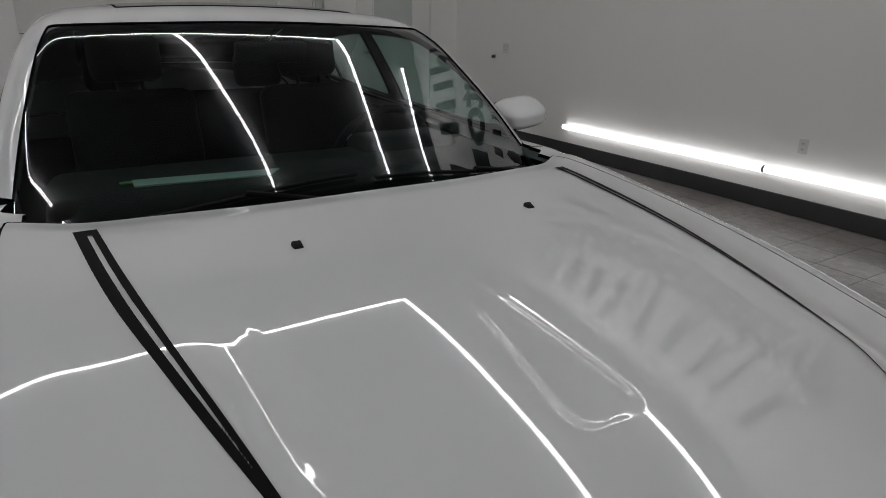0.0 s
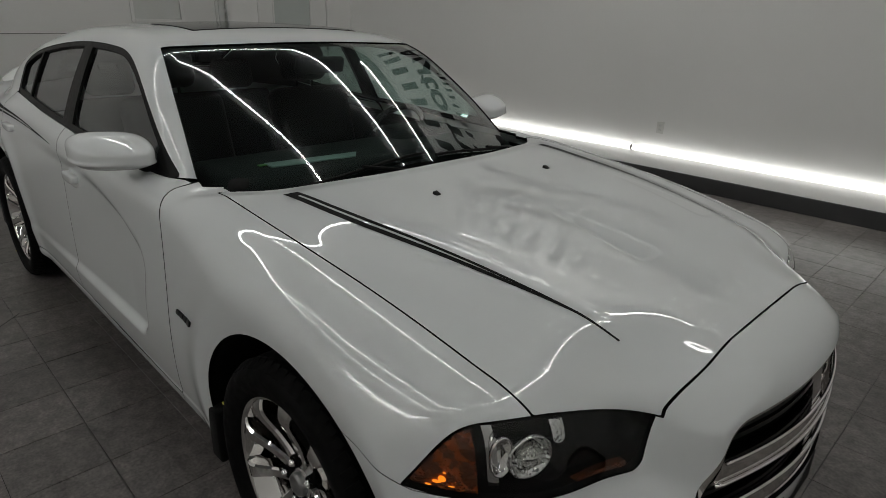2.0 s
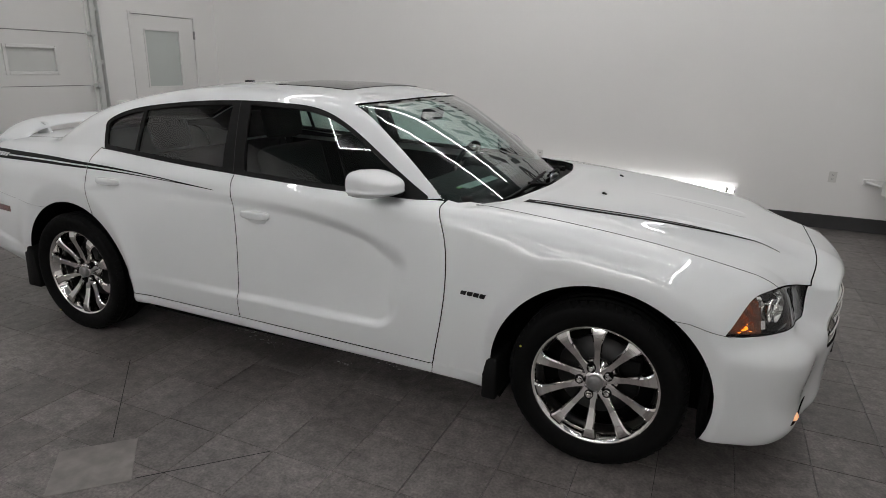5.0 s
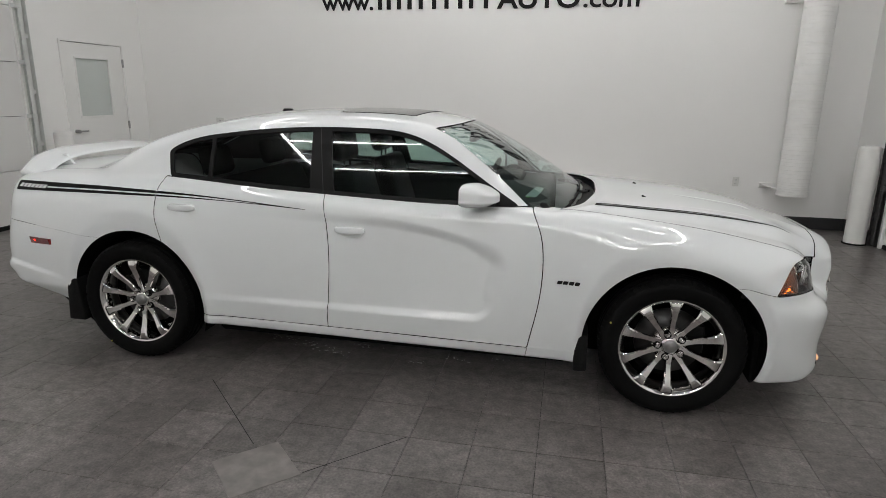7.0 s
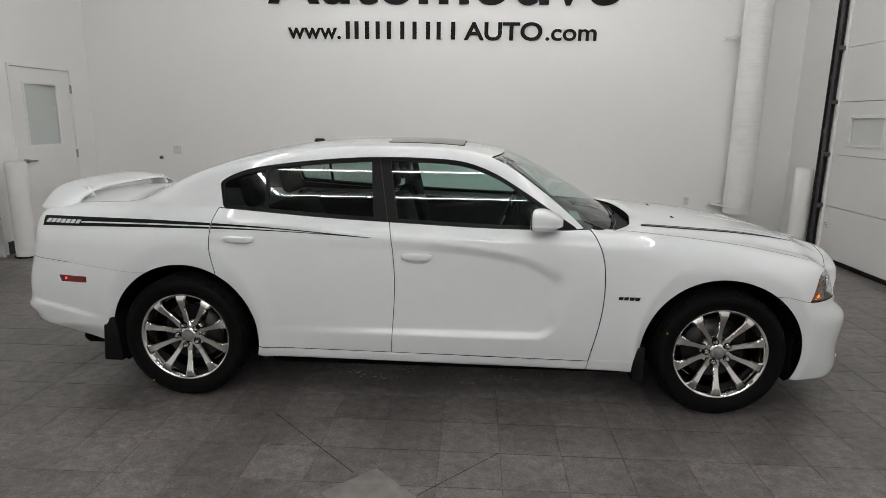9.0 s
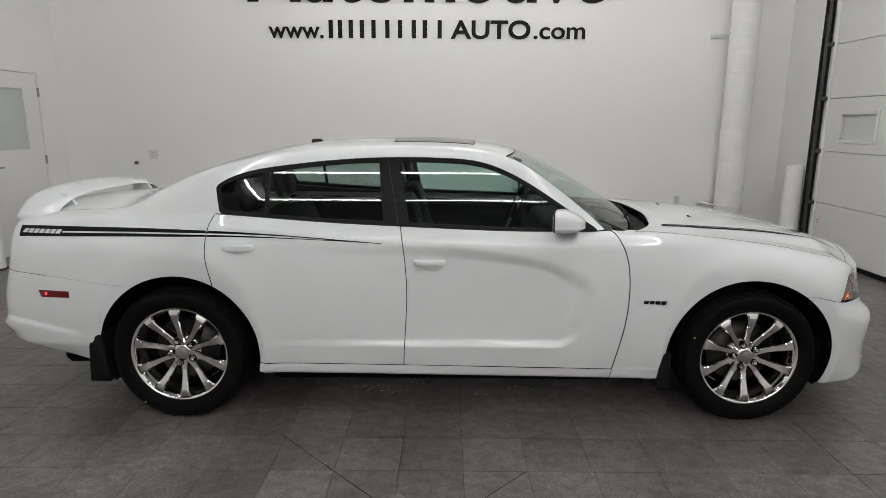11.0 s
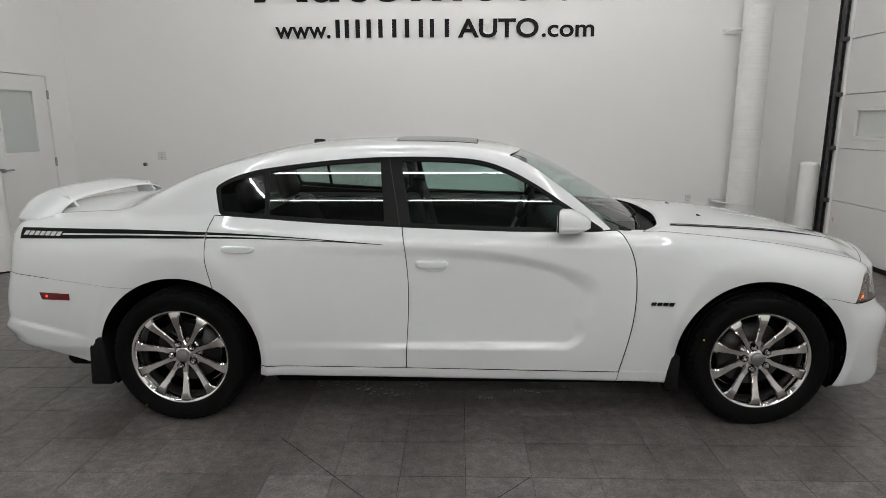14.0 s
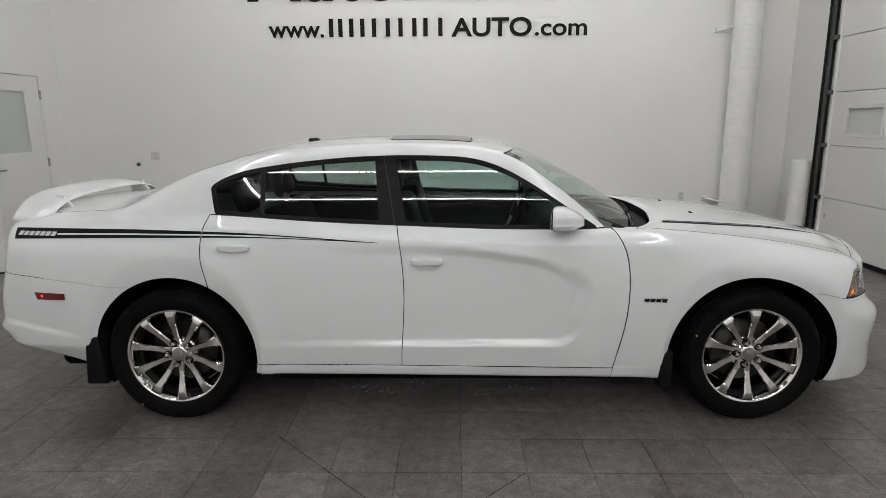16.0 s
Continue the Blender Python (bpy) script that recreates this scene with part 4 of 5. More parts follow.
e = bmesh.ops.extrude_face_region(bm, geom=[f])
for v in e["geom"]:
    if isinstance(v, bmesh.types.BMVert):
        v.co.z += 0.004
part("paper_sheet", bm, PAPER, car, "pale green papers on the dashboard")
part("tag", box(0.735, 0.755, -0.53, -0.50, 1.034, 1.037), mat("green_tag", (0.06, 0.22, 0.03), 0.5), car, "small bright green tag")

# bonnet stripes, nozzles
stripe_out = spline([(1.0, 0.656), (1.12, 0.644), (1.324, 0.622), (1.5, 0.596), (1.66, 0.564), (1.78, 0.538), (1.91, 0.507), (2.15, 0.448), (2.18, 0.44)])
stripe_in = spline([(1.0, 0.612), (1.13, 0.601), (1.47, 0.562), (1.68, 0.531), (1.82, 0.507), (1.92, 0.490), (2.15, 0.443), (2.18, 0.435)])


def hood_stripe(s):
    slot = lambda p: np.abs(AY(p) - 0.42 * stripe_out(X(p)) - 0.58 * stripe_in(X(p))) - 0.0042 * (1 - step(1.5, 2.0, X(p))) - np.where((X(p) < 1.15) | (X(p) > 2.0), -0.02, 0)
    panel("stripe", rays_up, A(1.06, 2.18, 150), A(min(s * 0.43, s * 0.67), max(s * 0.43, s * 0.67), 140),
          [lambda p: stripe_out(X(p)) - AY(p), lambda p: AY(p) - stripe_in(X(p)), lambda p: X(p) - 1.118 - 0.30 * (0.61 - AY(p)), lambda p: 2.15 - X(p), slot],
          DECAL, part_hood, "black vinyl stripe", rim=0, lift=0.0015)


hood_stripe(-1)
hood_stripe(1)
for s, ny in ((-1, -0.281), (1, 0.281)):
    z0 = float(rays_up(np.array([[1.40, ny]]))[0, 2])
    bm = box(-0.012, 0.010, -0.010, 0.010, -0.004, 0.010, 0.004, 2)
    for v in bm.verts:
        if v.co.z > 0.005 and v.co.x > 0:
            v.co.z -= 0.006
    bm.transform(pose(1.40, ny, z0))
    part("washer_nozzle", bm, BLACKPLASTIC, part_hood, "black washer nozzle", smooth=True)

# side stripes, badges, marker lamps
str_top = spline([(-2.45, 1.036), (-2.3, 1.039), (-1.9, 1.040), (-1.324, 1.035), (-0.9, 1.011), (-0.43, 0.9745)])
str_bot = spline([(-2.45, 0.984), (-2.3, 0.989), (-1.9, 0.997), (-1.324, 1.004), (-0.9, 0.995), (-0.43, 0.9720)])
for s in (-1, 1):
    rs = (lambda uv, s=s: rays_side(uv, s))
    gap2 = lambda p: np.where(X(p) > -2.135, np.abs(Z(p) - 0.45 * str_top(X(p)) - 0.55 * str_bot(X(p))) - 0.0035 * (1 - step(-1.0, -0.6, X(p))), 1.0)
    ends = lambda p: np.minimum(X(p) + 2.392 - 0.35 * (1.04 - Z(p)), -0.43 - X(p))
    joint = lambda p: np.abs(X(p) - door_aft(Z(p))) - 0.004
    panel("side_stripe", rs, A(-2.41, -0.42, 270), A(0.965, 1.045, 50), [lambda p: str_top(X(p)) - Z(p), lambda p: Z(p) - str_bot(X(p)), gap2, ends, joint], DECAL, car,
          "black vinyl side stripe", rim=0, lift=0.0015)
    for k in range(7):
        bx = -2.362 + 0.0325 * k
        panel("stripe_mark", rs, A(bx, bx + 0.035, 12), A(1.0, 1.03, 12), [lambda p, bx=bx: np.minimum(X(p) - bx - 0.3 * (Z(p) - 1.002), bx + 0.026 + 0.3 * (Z(p) - 1.002) - X(p)),
              lambda p: np.minimum(Z(p) - 1.005, 1.024 - Z(p))], SILVERVINYL, car, "silver mark in the stripe", rim=0, lift=0.0025)
    for k in range(4):
        bx = 0.940 + 0.0295 * k
        panel("fender_badge", rs, A(bx, bx + 0.03, 12), A(0.655, 0.70, 16), [lambda p, bx=bx: np.minimum(X(p) - bx - 0.35 * (Z(p) - 0.674), bx + 0.024 + 0.35 * (Z(p) - 0.674) - X(p)),
              lambda p: np.minimum(Z(p) - 0.666 + 0.03 * (X(p) - 1.0), 0.683 - Z(p))], BLACKTRIM, car, "black wing badge", rim=0.006, lift=0.006)
    panel("marker_lamp", rs, A(-2.28, -2.07, 60), A(0.65, 0.73, 30), [lambda p: np.minimum(np.minimum(X(p) + 2.260 - 0.35 * (0.714 - Z(p)), -2.087 - X(p)), np.minimum(0.712 + 0.02 * (-2.25 - X(p)) - Z(p), Z(p) - 0.674))],
          REDLENS, car, "dark red side marker lamp", rim=0.006, lift=0.003)
    panel("marker_bulb", rs, A(-2.24, -2.18, 20), A(0.68, 0.70, 20), [lambda p: 0.007 - np.hypot(X(p) + 2.215, Z(p) - 0.694)], MARKERGLOW, car, "glowing red bulb", rim=0, lift=0.0045)


# door handles
def handle(x0, x1, z0, z1, s):
    mid = float(rays_side(np.array([[(x0 + x1) / 2, (z0 + z1) / 2]]), s)[0, 1])
    bm = bmesh.new()
    bmesh.ops.create_uvsphere(bm, u_segments=40, v_segments=20, radius=1)
    q = lambda t, e: math.copysign(abs(t) ** e, t)
    for v in bm.verts:
        x, y, z = q(v.co.x, 0.45), q(v.co.y, 0.6), q(v.co.z, 0.5)
        bow = 0.006 * (1 - x * x) if z < 0 else 0
        v.co = ((x0 + x1) / 2 + x * (x1 - x0) / 2, mid + s * 0.004 + y * 0.021, (z0 + z1) / 2 + z * (z1 - z0) * 0.54 - bow)
    part("door_handle", bm, PAINT, car, "white door handle", smooth=True)
    bm = bmesh.new()
    bmesh.ops.create_uvsphere(bm, u_segments=20, v_segments=10, radius=1, matrix=Matrix.Translation(((x0 + x1) / 2, mid, z0 - 0.004)) @ Matrix.Diagonal(((x1 - x0) * 0.42, 0.0045, 0.026, 1)))
    part("handle_recess", bm, PAINT, car, smooth=True)


for s in (-1, 1):
    handle(-0.264, -0.094, 0.857, 0.891, s)
    handle(-1.260, -1.090, 0.936, 0.968, s)


# mirrors
def door_mirror(s):
    root = empty("door_mirror")
    root.parent = car
    cy, wy, cx = 0.932, 0.119, 0.51
    q = lambda t, e: math.copysign(abs(t) ** e, t)
    bm = bmesh.new()
    bmesh.ops.create_uvsphere(bm, u_segments=48, v_segments=32, radius=1, matrix=Matrix.Rotation(math.radians(90), 4, "X"))
    for v in bm.verts:
        x, y, z = v.co
        ky, x, z = q(y, 0.70) * s, max(q(x, 0.72), -0.42), q(z, 0.60)
        # the roof of the shell slopes down to the front; a lip runs along its lower third
        zz = z * 0.062 * (1 - (0.62 if z > 0 else 0.30) * max(x + 0.1, 0) ** 1.4 / 1.14) - 0.006 * max(x, 0)
        lip = 0.006 * math.exp(-((zz + 0.030) / 0.006) ** 2) * (1 if x > -0.4 else 0)
        grow = 1 + lip / 0.1
        v.co = (cx + 0.108 * x * grow - 0.026 * ky, s * (cy + wy * ky * grow), 1.099 + zz + 0.007 * ky)
    part("mirror_shell", bm, PAINT, root, "white mirror housing", smooth=True)
    bm = box(-0.006, 0.004, -wy * 0.80, wy * 0.80, -0.044, 0.044, 0.004, 2)
    bm.transform(pose(cx - 0.047, s * cy, 1.099, 0, 0, s * 12))
    part("mirror_bezel", bm, BLACKPLASTIC, root, "black mirror edge")
    bm = box(-0.002, 0.002, -wy * 0.74, wy * 0.74, -0.039, 0.039, 0.001)
    bm.transform(pose(cx - 0.055, s * cy, 1.099, 0, 0, s * 12))
    part("mirror_glass", bm, CHROME, root, "mirror glass")
    bm = box(0.50, 0.60, min(s * 0.79, s * 0.87), max(s * 0.79, s * 0.87), 1.032, 1.068, 0.014, 2)
    part("mirror_arm", bm, BLACKPLASTIC, root, "black mirror foot", smooth=True)
    part("mirror_hinge", rod((0.545, s * 0.83, 1.056), (0.535, s * 0.885, 1.060), 0.014, 12), BLACKPLASTIC, root, "black mirror hinge")


door_mirror(-1)
door_mirror(1)


# spoiler
def spoiler():
    bm = bmesh.new()
    rows = []
    n = 49
    for k in range(n):
        y = -0.70 + 1.40 * k / (n - 1)
        a = abs(y) / 0.70
        droop = 0.105 * a ** 5
        te, le = -2.495 + 0.025 * a ** 2, -2.285 + 0.010 * a ** 2
        zt = 1.207 - 0.018 * a ** 2 - droop
        th = 0.026 + 0.030 * step(0.80, 1.0, a)
        pr = []
        for u, w in ((0, 0.35), (0.12, 0.75), (0.35, 0.98), (0.62, 0.92), (0.86, 0.60), (1.0, 0.10), (0.9, -0.25), (0.6, -0.45), (0.3, -0.45), (0.08, -0.2)):
            x = te + (le - te) * u
            pr.append(bm.verts.new((x, y, zt - th * 0.6 + th * 0.7 * w + 0.012 * (1 - u) - 0.030 * u)))
        rows.append(pr)
    for p, q in zip(rows, rows[1:]):
        for i in range(10):
            bm.faces.new((p[i], p[(i + 1) % 10], q[(i + 1) % 10], q[i]))
    bm.faces.new(rows[0])
    bm.faces.new(rows[-1][::-1])
    bmesh.ops.recalc_face_normals(bm, faces=bm.faces)
    ob = part("spoiler", bm, PAINT, car, "white rear spoiler wing", smooth=True)
    ob.modifiers.new("bevel", "BEVEL").width = 0.004
    for s in (-1, 1):
        bm = box(-0.07, 0.07, -0.012, 0.012, 0, 0.085, 0.008, 2)
        for v in bm.verts:
            if v.co.z > 0.04:
                v.co.x = v.co.x * 0.7 - 0.03
        bm.transform(pose(-2.33, s * 0.46, 1.09))
        part("spoiler_post", bm, PAINT, car, "white spoiler post", smooth=False)


spoiler()
# roof antenna, wipers, mud flaps, plate holder
bm = box(-0.042, 0.042, -0.022, 0.022, -0.006, 0.015, 0.007, 2)
for v in bm.verts:
    if v.co.z > 0.005:
        v.co.x = v.co.x * 0.75 - 0.006
        v.co.y *= 0.7
bm.transform(pose(-0.93, 0.0, float(rays_up(np.array([[-0.93, 0.0]]))[0, 2])))
part("roof_antenna", bm, BLACKTRIM, car, "black roof antenna", smooth=True)


def wiper(y0, y1, py):
    """A blade that rests low on the glass, with its arm down to a pivot in the cowl."""
    ys = np.linspace(y0, y1, 12)
    xs = cowl_glass(np.abs(ys)) - 0.008 - 0.016 * (ys - y0) / (y1 - y0)
    GLASS_ONLY[0] = 0.075
    zs = rays_up(np.stack([xs, ys], -1))[:, 2]
    GLASS_ONLY[0] = 0.0
    pts = [(x, y, z + 0.009) for x, y, z in zip(xs, ys, zs)]
    px = float(cowl_glass(np.array(abs(py)))) + 0.03
    root = empty("wiper")
    root.parent = car
    part("wiper_blade", sweep(pts, 0.006, 8), BLACKPLASTIC, root, "black wiper blade")
    m = pts[6]
    part("wiper_arm", sweep([(px, py, 1.005), (px - 0.02, py + 0.35 * (m[1] - py), 1.012), (m[0], m[1], m[2] + 0.008)], 0.008, 8), BLACKPLASTIC, root, "black wiper arm")
    part("wiper_pivot", rod((px, py, 0.97), (px, py, 1.015), 0.016, 14), BLACKPLASTIC, root, "black wiper pivot")


wiper(-0.62, 0.0, 0.02)
wiper(0.05, 0.68, 0.55)
for x0, x1, z0, z1, dx in ((-2.005, -1.935, 0.205, 0.475, 0.02), (1.045, 1.115, 0.19, 0.39, 0.02)):
    for s in (-1, 1):
        bm = box(x0, x1, min(s * 0.72, s * 0.935), max(s * 0.72, s * 0.935), z0, z1, 0.012, 2)
        for v in bm.verts:
            v.co.x += (0.03 if x0 < 0 else 0.0) * (1 - (v.co.z - z0) / (z1 - z0)) * (1 if v.co.x > (x0 + x1) / 2 else -0.6)
        part("mud_flap", bm, BLACKPLASTIC, car, "black plastic mud flap", smooth=True)
part("plate_holder", box(2.452, 2.468, -0.15, 0.15, 0.37, 0.47, 0.006), BLACKPLASTIC, car, "black empty number plate holder")


# ---- fittings of the room ----
# walk door in the west wall
door = empty("door_1", (WX0, 2.785, 0))
structure(door, "white steel door with a frosted glass pane", "door")


def dpart(name, bm, m, label="", parent=None):
    bm.transform(Matrix.Translation(-Vector(door.location)))
    return part(name, bm, m, parent or door, label)


bm = box(WX0 - 0.03, WX0 + 0.012, 2.785, 2.82, 0, 2.195, 0.003)
box(WX0 - 0.03, WX0 + 0.012, 3.88, 3.905, 0, 2.195, 0.003, bm=bm)
box(WX0 - 0.03, WX0 + 0.012, 2.82, 3.88, 2.168, 2.195, 0.003, bm=bm)
dpart("door_frame", bm, DOORPAINT, "white door frame")
bm = box(WX0 - 0.05, WX0 - 0.004, 2.825, 3.03, 0.008, 2.162)
box(WX0 - 0.05, WX0 - 0.004, 3.608, 3.875, 0.008, 2.162, bm=bm)
box(WX0 - 0.05, WX0 - 0.004, 3.03, 3.608, 0.008, 1.24, bm=bm)
box(WX0 - 0.05, WX0 - 0.004, 3.03, 3.608, 1.975, 2.162, bm=bm)
leaf = dpart("door_leaf", bm, DOORPAINT)
dpart("pane", box(WX0 - 0.035, WX0 - 0.022, 3.03, 3.608, 1.24, 1.975), FROST, "frosted glass pane", leaf)
bm = box(WX0 - 0.01, WX0 + 0.004, 3.01, 3.035, 1.22, 1.995, 0.002)
box(WX0 - 0.01, WX0 + 0.004, 3.603, 3.628, 1.22, 1.995, 0.002, bm=bm)
box(WX0 - 0.01, WX0 + 0.004, 3.035, 3.603, 1.22, 1.245, 0.002, bm=bm)
box(WX0 - 0.01, WX0 + 0.004, 3.035, 3.603, 1.970, 1.995, 0.002, bm=bm)
dpart("pane_bead", bm, DOORPAINT, "white bead round the pane", leaf)
for hz in (1.941, 1.100, 0.26):
    dpart("hinge", box(WX0 - 0.004, WX0 + 0.016, 3.870, 3.897, hz - 0.055, hz + 0.055, 0.003), DULLMETAL, "steel hinge")
dpart("door_handle", rod((WX0 - 0.004, 2.905, 1.055), (WX0 + 0.05, 2.905, 1.055), 0.024, 18), DULLMETAL, "steel lever handle", leaf)
dpart("lever", rod((WX0 + 0.048, 2.90, 1.055), (WX0 + 0.048, 3.05, 1.055), 0.011, 12), DULLMETAL, "steel lever", leaf)
part("baseboard", box(WX0, WX0 + 0.012, 2.46, 2.78, 0, 0.15, 0.004), BASEBOARD)
structure(bpy.data.objects["baseboard.001"], "dark grey rubber baseboard along the wall", "baseboard")
part("baseboard", box(WX1 - 0.012, WX1, 3.62, 4.30, 0, 0.15, 0.004), BASEBOARD)
structure(bpy.data.objects["baseboard.002"], "dark grey rubber baseboard along the wall", "baseboard")


GARPANE = mat("frosted_plastic", (0.57, 0.58, 0.56), 0.3, noise_scale=3, noise_amt=0.02)


def sectional_door(name, face, inward, y0, y1, joints, win, label):
    """A sectional door in a wall at x = face; inward is the way into the room."""
    root = empty(name, (face, (y0 + y1) / 2, 0))
    structure(root, label, "garage door")
    o = Matrix.Translation(-Vector(root.location))
    back = face - inward * 0.03
    for a, b in zip(joints, joints[1:]):
        x0, x1 = sorted((back - inward * 0.05, back))
        bm = bmesh.new()
        if win and a < win[2] < b:
            box(x0, x1, y0, win[0], a + 0.003, b - 0.003, bm=bm)
            box(x0, x1, win[1], y1, a + 0.003, b - 0.003, bm=bm)
            box(x0, x1, win[0], win[1], a + 0.003, win[2], bm=bm)
            box(x0, x1, win[0], win[1], win[3], b - 0.003, bm=bm)
        else:
            box(x0, x1, y0, y1, a + 0.003, b - 0.003, 0.004, bm=bm)
        bm.transform(o)
        part("door_section", bm, PANEL, root)
    x0, x1 = sorted((back - inward * 0.07, back - inward * 0.055))
    bm = box(x0, x1, y0, y1, 0.0, joints[-1])
    bm.transform(o)
    part("weather_seal", bm, BLACKPLASTIC, root, "black rubber seal behind the joints")
    bm = box(*sorted((back - inward * 0.03, back + inward * 0.002)), y0, y1, 0.0, 0.045, 0.004)
    bm.transform(o)
    part("bottom_seal", bm, BLACKPLASTIC, root, "black bottom seal")
    if win:
        bm = bmesh.new()
        xx = sorted((back - inward * 0.02, back + inward * 0.012))
        w = 0.03
        box(*xx, win[0] - w, win[0] + 0.008, win[2] - w, win[3] + w, 0.004, bm=bm)
        box(*xx, win[1] - 0.008, win[1] + w, win[2] - w, win[3] + w, 0.004, bm=bm)
        box(*xx, win[0] + 0.008, win[1] - 0.008, win[2] - w, win[2] + 0.008, 0.004, bm=bm)
        box(*xx, win[0] + 0.008, win[1] - 0.008, win[3] - 0.008, win[3] + w, 0.004, bm=bm)
        bm.transform(o)
        fr = part("window_frame", bm, PANEL, root, "white window frame")
        bm = box(*sorted((back - inward * 0.03, back - inward * 0.022)), win[0], win[1], win[2], win[3])
        bm.transform(o)
        part("pane", bm, GARPANE, fr, "frosted window pane")
    return root, o


JOINTS = [0.05, 0.66, 1.272, 1.88, 2.49, 3.28]
sectional_door("garage_door_2", WX0, 1, GD0, GD1, JOINTS, (1.20, 1.765, 1.43, 1.70), "white sectional garage door with a small window")
east, o = sectional_door("garage_door_1", WX1, -1, ED0, ED1, JOINTS, (2.52, 3.11, 1.405, 1.70), "white sectional garage door with a small window")
bm = box(WX1 + 0.024, WX1 + 0.029, 3.28, 3.34, 0.40, 0.47)
bm.transform(o)
st = part("sticker", bm, mat("sticker_paper", (0.75, 0.74, 0.72), 0.6), east, "small white warning sticker")
for k in range(3):
    bm = box(WX1 + 0.0225, WX1 + 0.0245, 3.285, 3.333 - 0.008 * k, 0.452 - 0.02 * k, 0.460 - 0.02 * k)
    bm.transform(o)
    part("print_bar", bm, mat("red_print", (0.55, 0.05, 0.04), 0.6) if "red_print" not in bpy.data.materials else bpy.data.materials["red_print"], st, "red line of print")


# steel door tracks
def track(name, face, inward, y, side, label, steel=DULLMETAL):
    root = empty(name, (face, y, 0))
    o = Matrix.Translation(-Vector(root.location))

    def add(n, bm, m=None, lab=""):
        bm.transform(o)
        return part(n, bm, steel, root, lab)
    x = lambda d: face + inward * d
    add("angle", box(*sorted((x(0.002), x(0.008))), *sorted((y, y + side * 0.09)), 0.0, 3.4))
    add("angle", box(*sorted((x(0.002), x(0.07))), *sorted((y + side * 0.085, y + side * 0.091)), 0.0, 3.4))
    add("channel", box(*sorted((x(0.055), x(0.062))), *sorted((y - side * 0.02, y + side * 0.04)), 0.03, 3.4))
    add("channel", box(*sorted((x(0.02), x(0.062))), *sorted((y + side * 0.036, y + side * 0.042)), 0.03, 3.4))
    for z in (0.35, 0.66, 0.95, 1.272, 1.55, 1.88, 2.17, 2.49, 2.8):
        big = z in (0.66, 1.272, 1.88, 2.49)
        if big:
            h = add("roller_hinge", box(*sorted((x(0.0), x(0.075))), *sorted((y - side * 0.055, y + side * 0.01)), z - 0.024, z + 0.024, 0.005), DULLMETAL, "steel roller hinge")
        else:
            add("bracket", box(*sorted((x(0.008), x(0.058))), *sorted((y + side * 0.035, y + side * 0.075)), z - 0.025, z + 0.025, 0.004), DULLMETAL, "steel track bracket")
    return thing(root, label, "door track", "garage door tracks")


track("door_track", WX1, -1, 3.425, 1, "dark galvanised steel garage door track on the wall", mat("dark_steel", (0.13, 0.13, 0.13), 0.45, 1.0, noise_scale=25, noise_amt=0.3, rough_var=0.1))
# west track: light on the jamb side is put into its pale colour
track("door_track", WX0, 1, 2.235, 1, "garage door track on the wall, coloured pale like a lit jamb", mat("lightened_track", (0.58, 0.59, 0.575), 0.5, noise_scale=8, noise_amt=0.05))

# bollards and duct
for bx, by in ((4.20, 3.58), (-5.02, 2.40)):
    root = empty("bollard", (bx, by, 0))
    r = 0.108
    part("sleeve", revolve([(r, 0.0), (r, 1.05), (r * 0.97, 1.075), (r * 0.85, 1.092), (r * 0.5, 1.10), (0.0, 1.102)], Matrix.Identity(4), 40), mat("bollard_sleeve", (0.74, 0.735, 0.71), 0.5, noise_scale=6, noise_amt=0.03) if "bollard_sleeve" not in bpy.data.materials else bpy.data.materials["bollard_sleeve"], root, smooth=True)
    part("floor_ring", revolve([(r + 0.016, 0.0), (r + 0.016, 0.012), (r + 0.002, 0.016)], Matrix.Identity(4), 40), BLACKPLASTIC, root, "dark sealant ring")
    thing(root, "white plastic sleeved bollard on the tiled floor", "bollard", "bollards by the garage doors")

DX, DY, DR = 3.625, 4.03, 0.172
duct = empty("air_duct", (DX, DY, 0))
DUCTWHITE = mat("duct_wrap", (0.76, 0.755, 0.74), 0.42, noise_scale=9, noise_amt=0.03, bump=0.35, bump_scale=14)
prof = [(0.0, 0.452), (DR * 0.9, 0.45), (DR, 0.455)]
z = 0.46
random.seed(4)
while z < 4.9:
    st = random.uniform(0.022, 0.055)
    prof += [(DR - 0.0016, z), (DR + random.uniform(0.0, 0.0016), z + 0.005), (DR + random.uniform(0.0, 0.0016), min(z + st - 0.006, 4.95)), (DR - 0.0016, min(z + st - 0.002, 4.952))]
    z += st
part("duct_skin", revolve(prof + [(DR, 5.0)], Matrix.Identity(4), 48), DUCTWHITE, duct, smooth=False)
for bz in (0.535, 1.58, 2.70, 3.85):
    bm = revolve([(DR + 0.001, bz - 0.010), (DR + 0.0035, bz - 0.008), (DR + 0.0035, bz + 0.008), (DR + 0.001, bz + 0.010)], Matrix.Identity(4), 48)
    part("band", bm, DUCTWHITE, duct, "white duct band", smooth=True)
for bz in (0.535, 2.70):
    bm = box(-DR - 0.13, -DR + 0.06, WY1 - DY - 0.035, WY1 - DY - 0.001, bz - 0.03, bz + 0.03, 0.004)
    rod((-DR - 0.02, -0.02, bz), (-DR - 0.09, WY1 - DY - 0.03, bz), 0.012, 8, bm=bm)
    part("wall_bracket", bm, DUCTWHITE, duct, "white wall bracket")
thing(duct, "white wrapped vertical air duct hung by the wall", "duct")


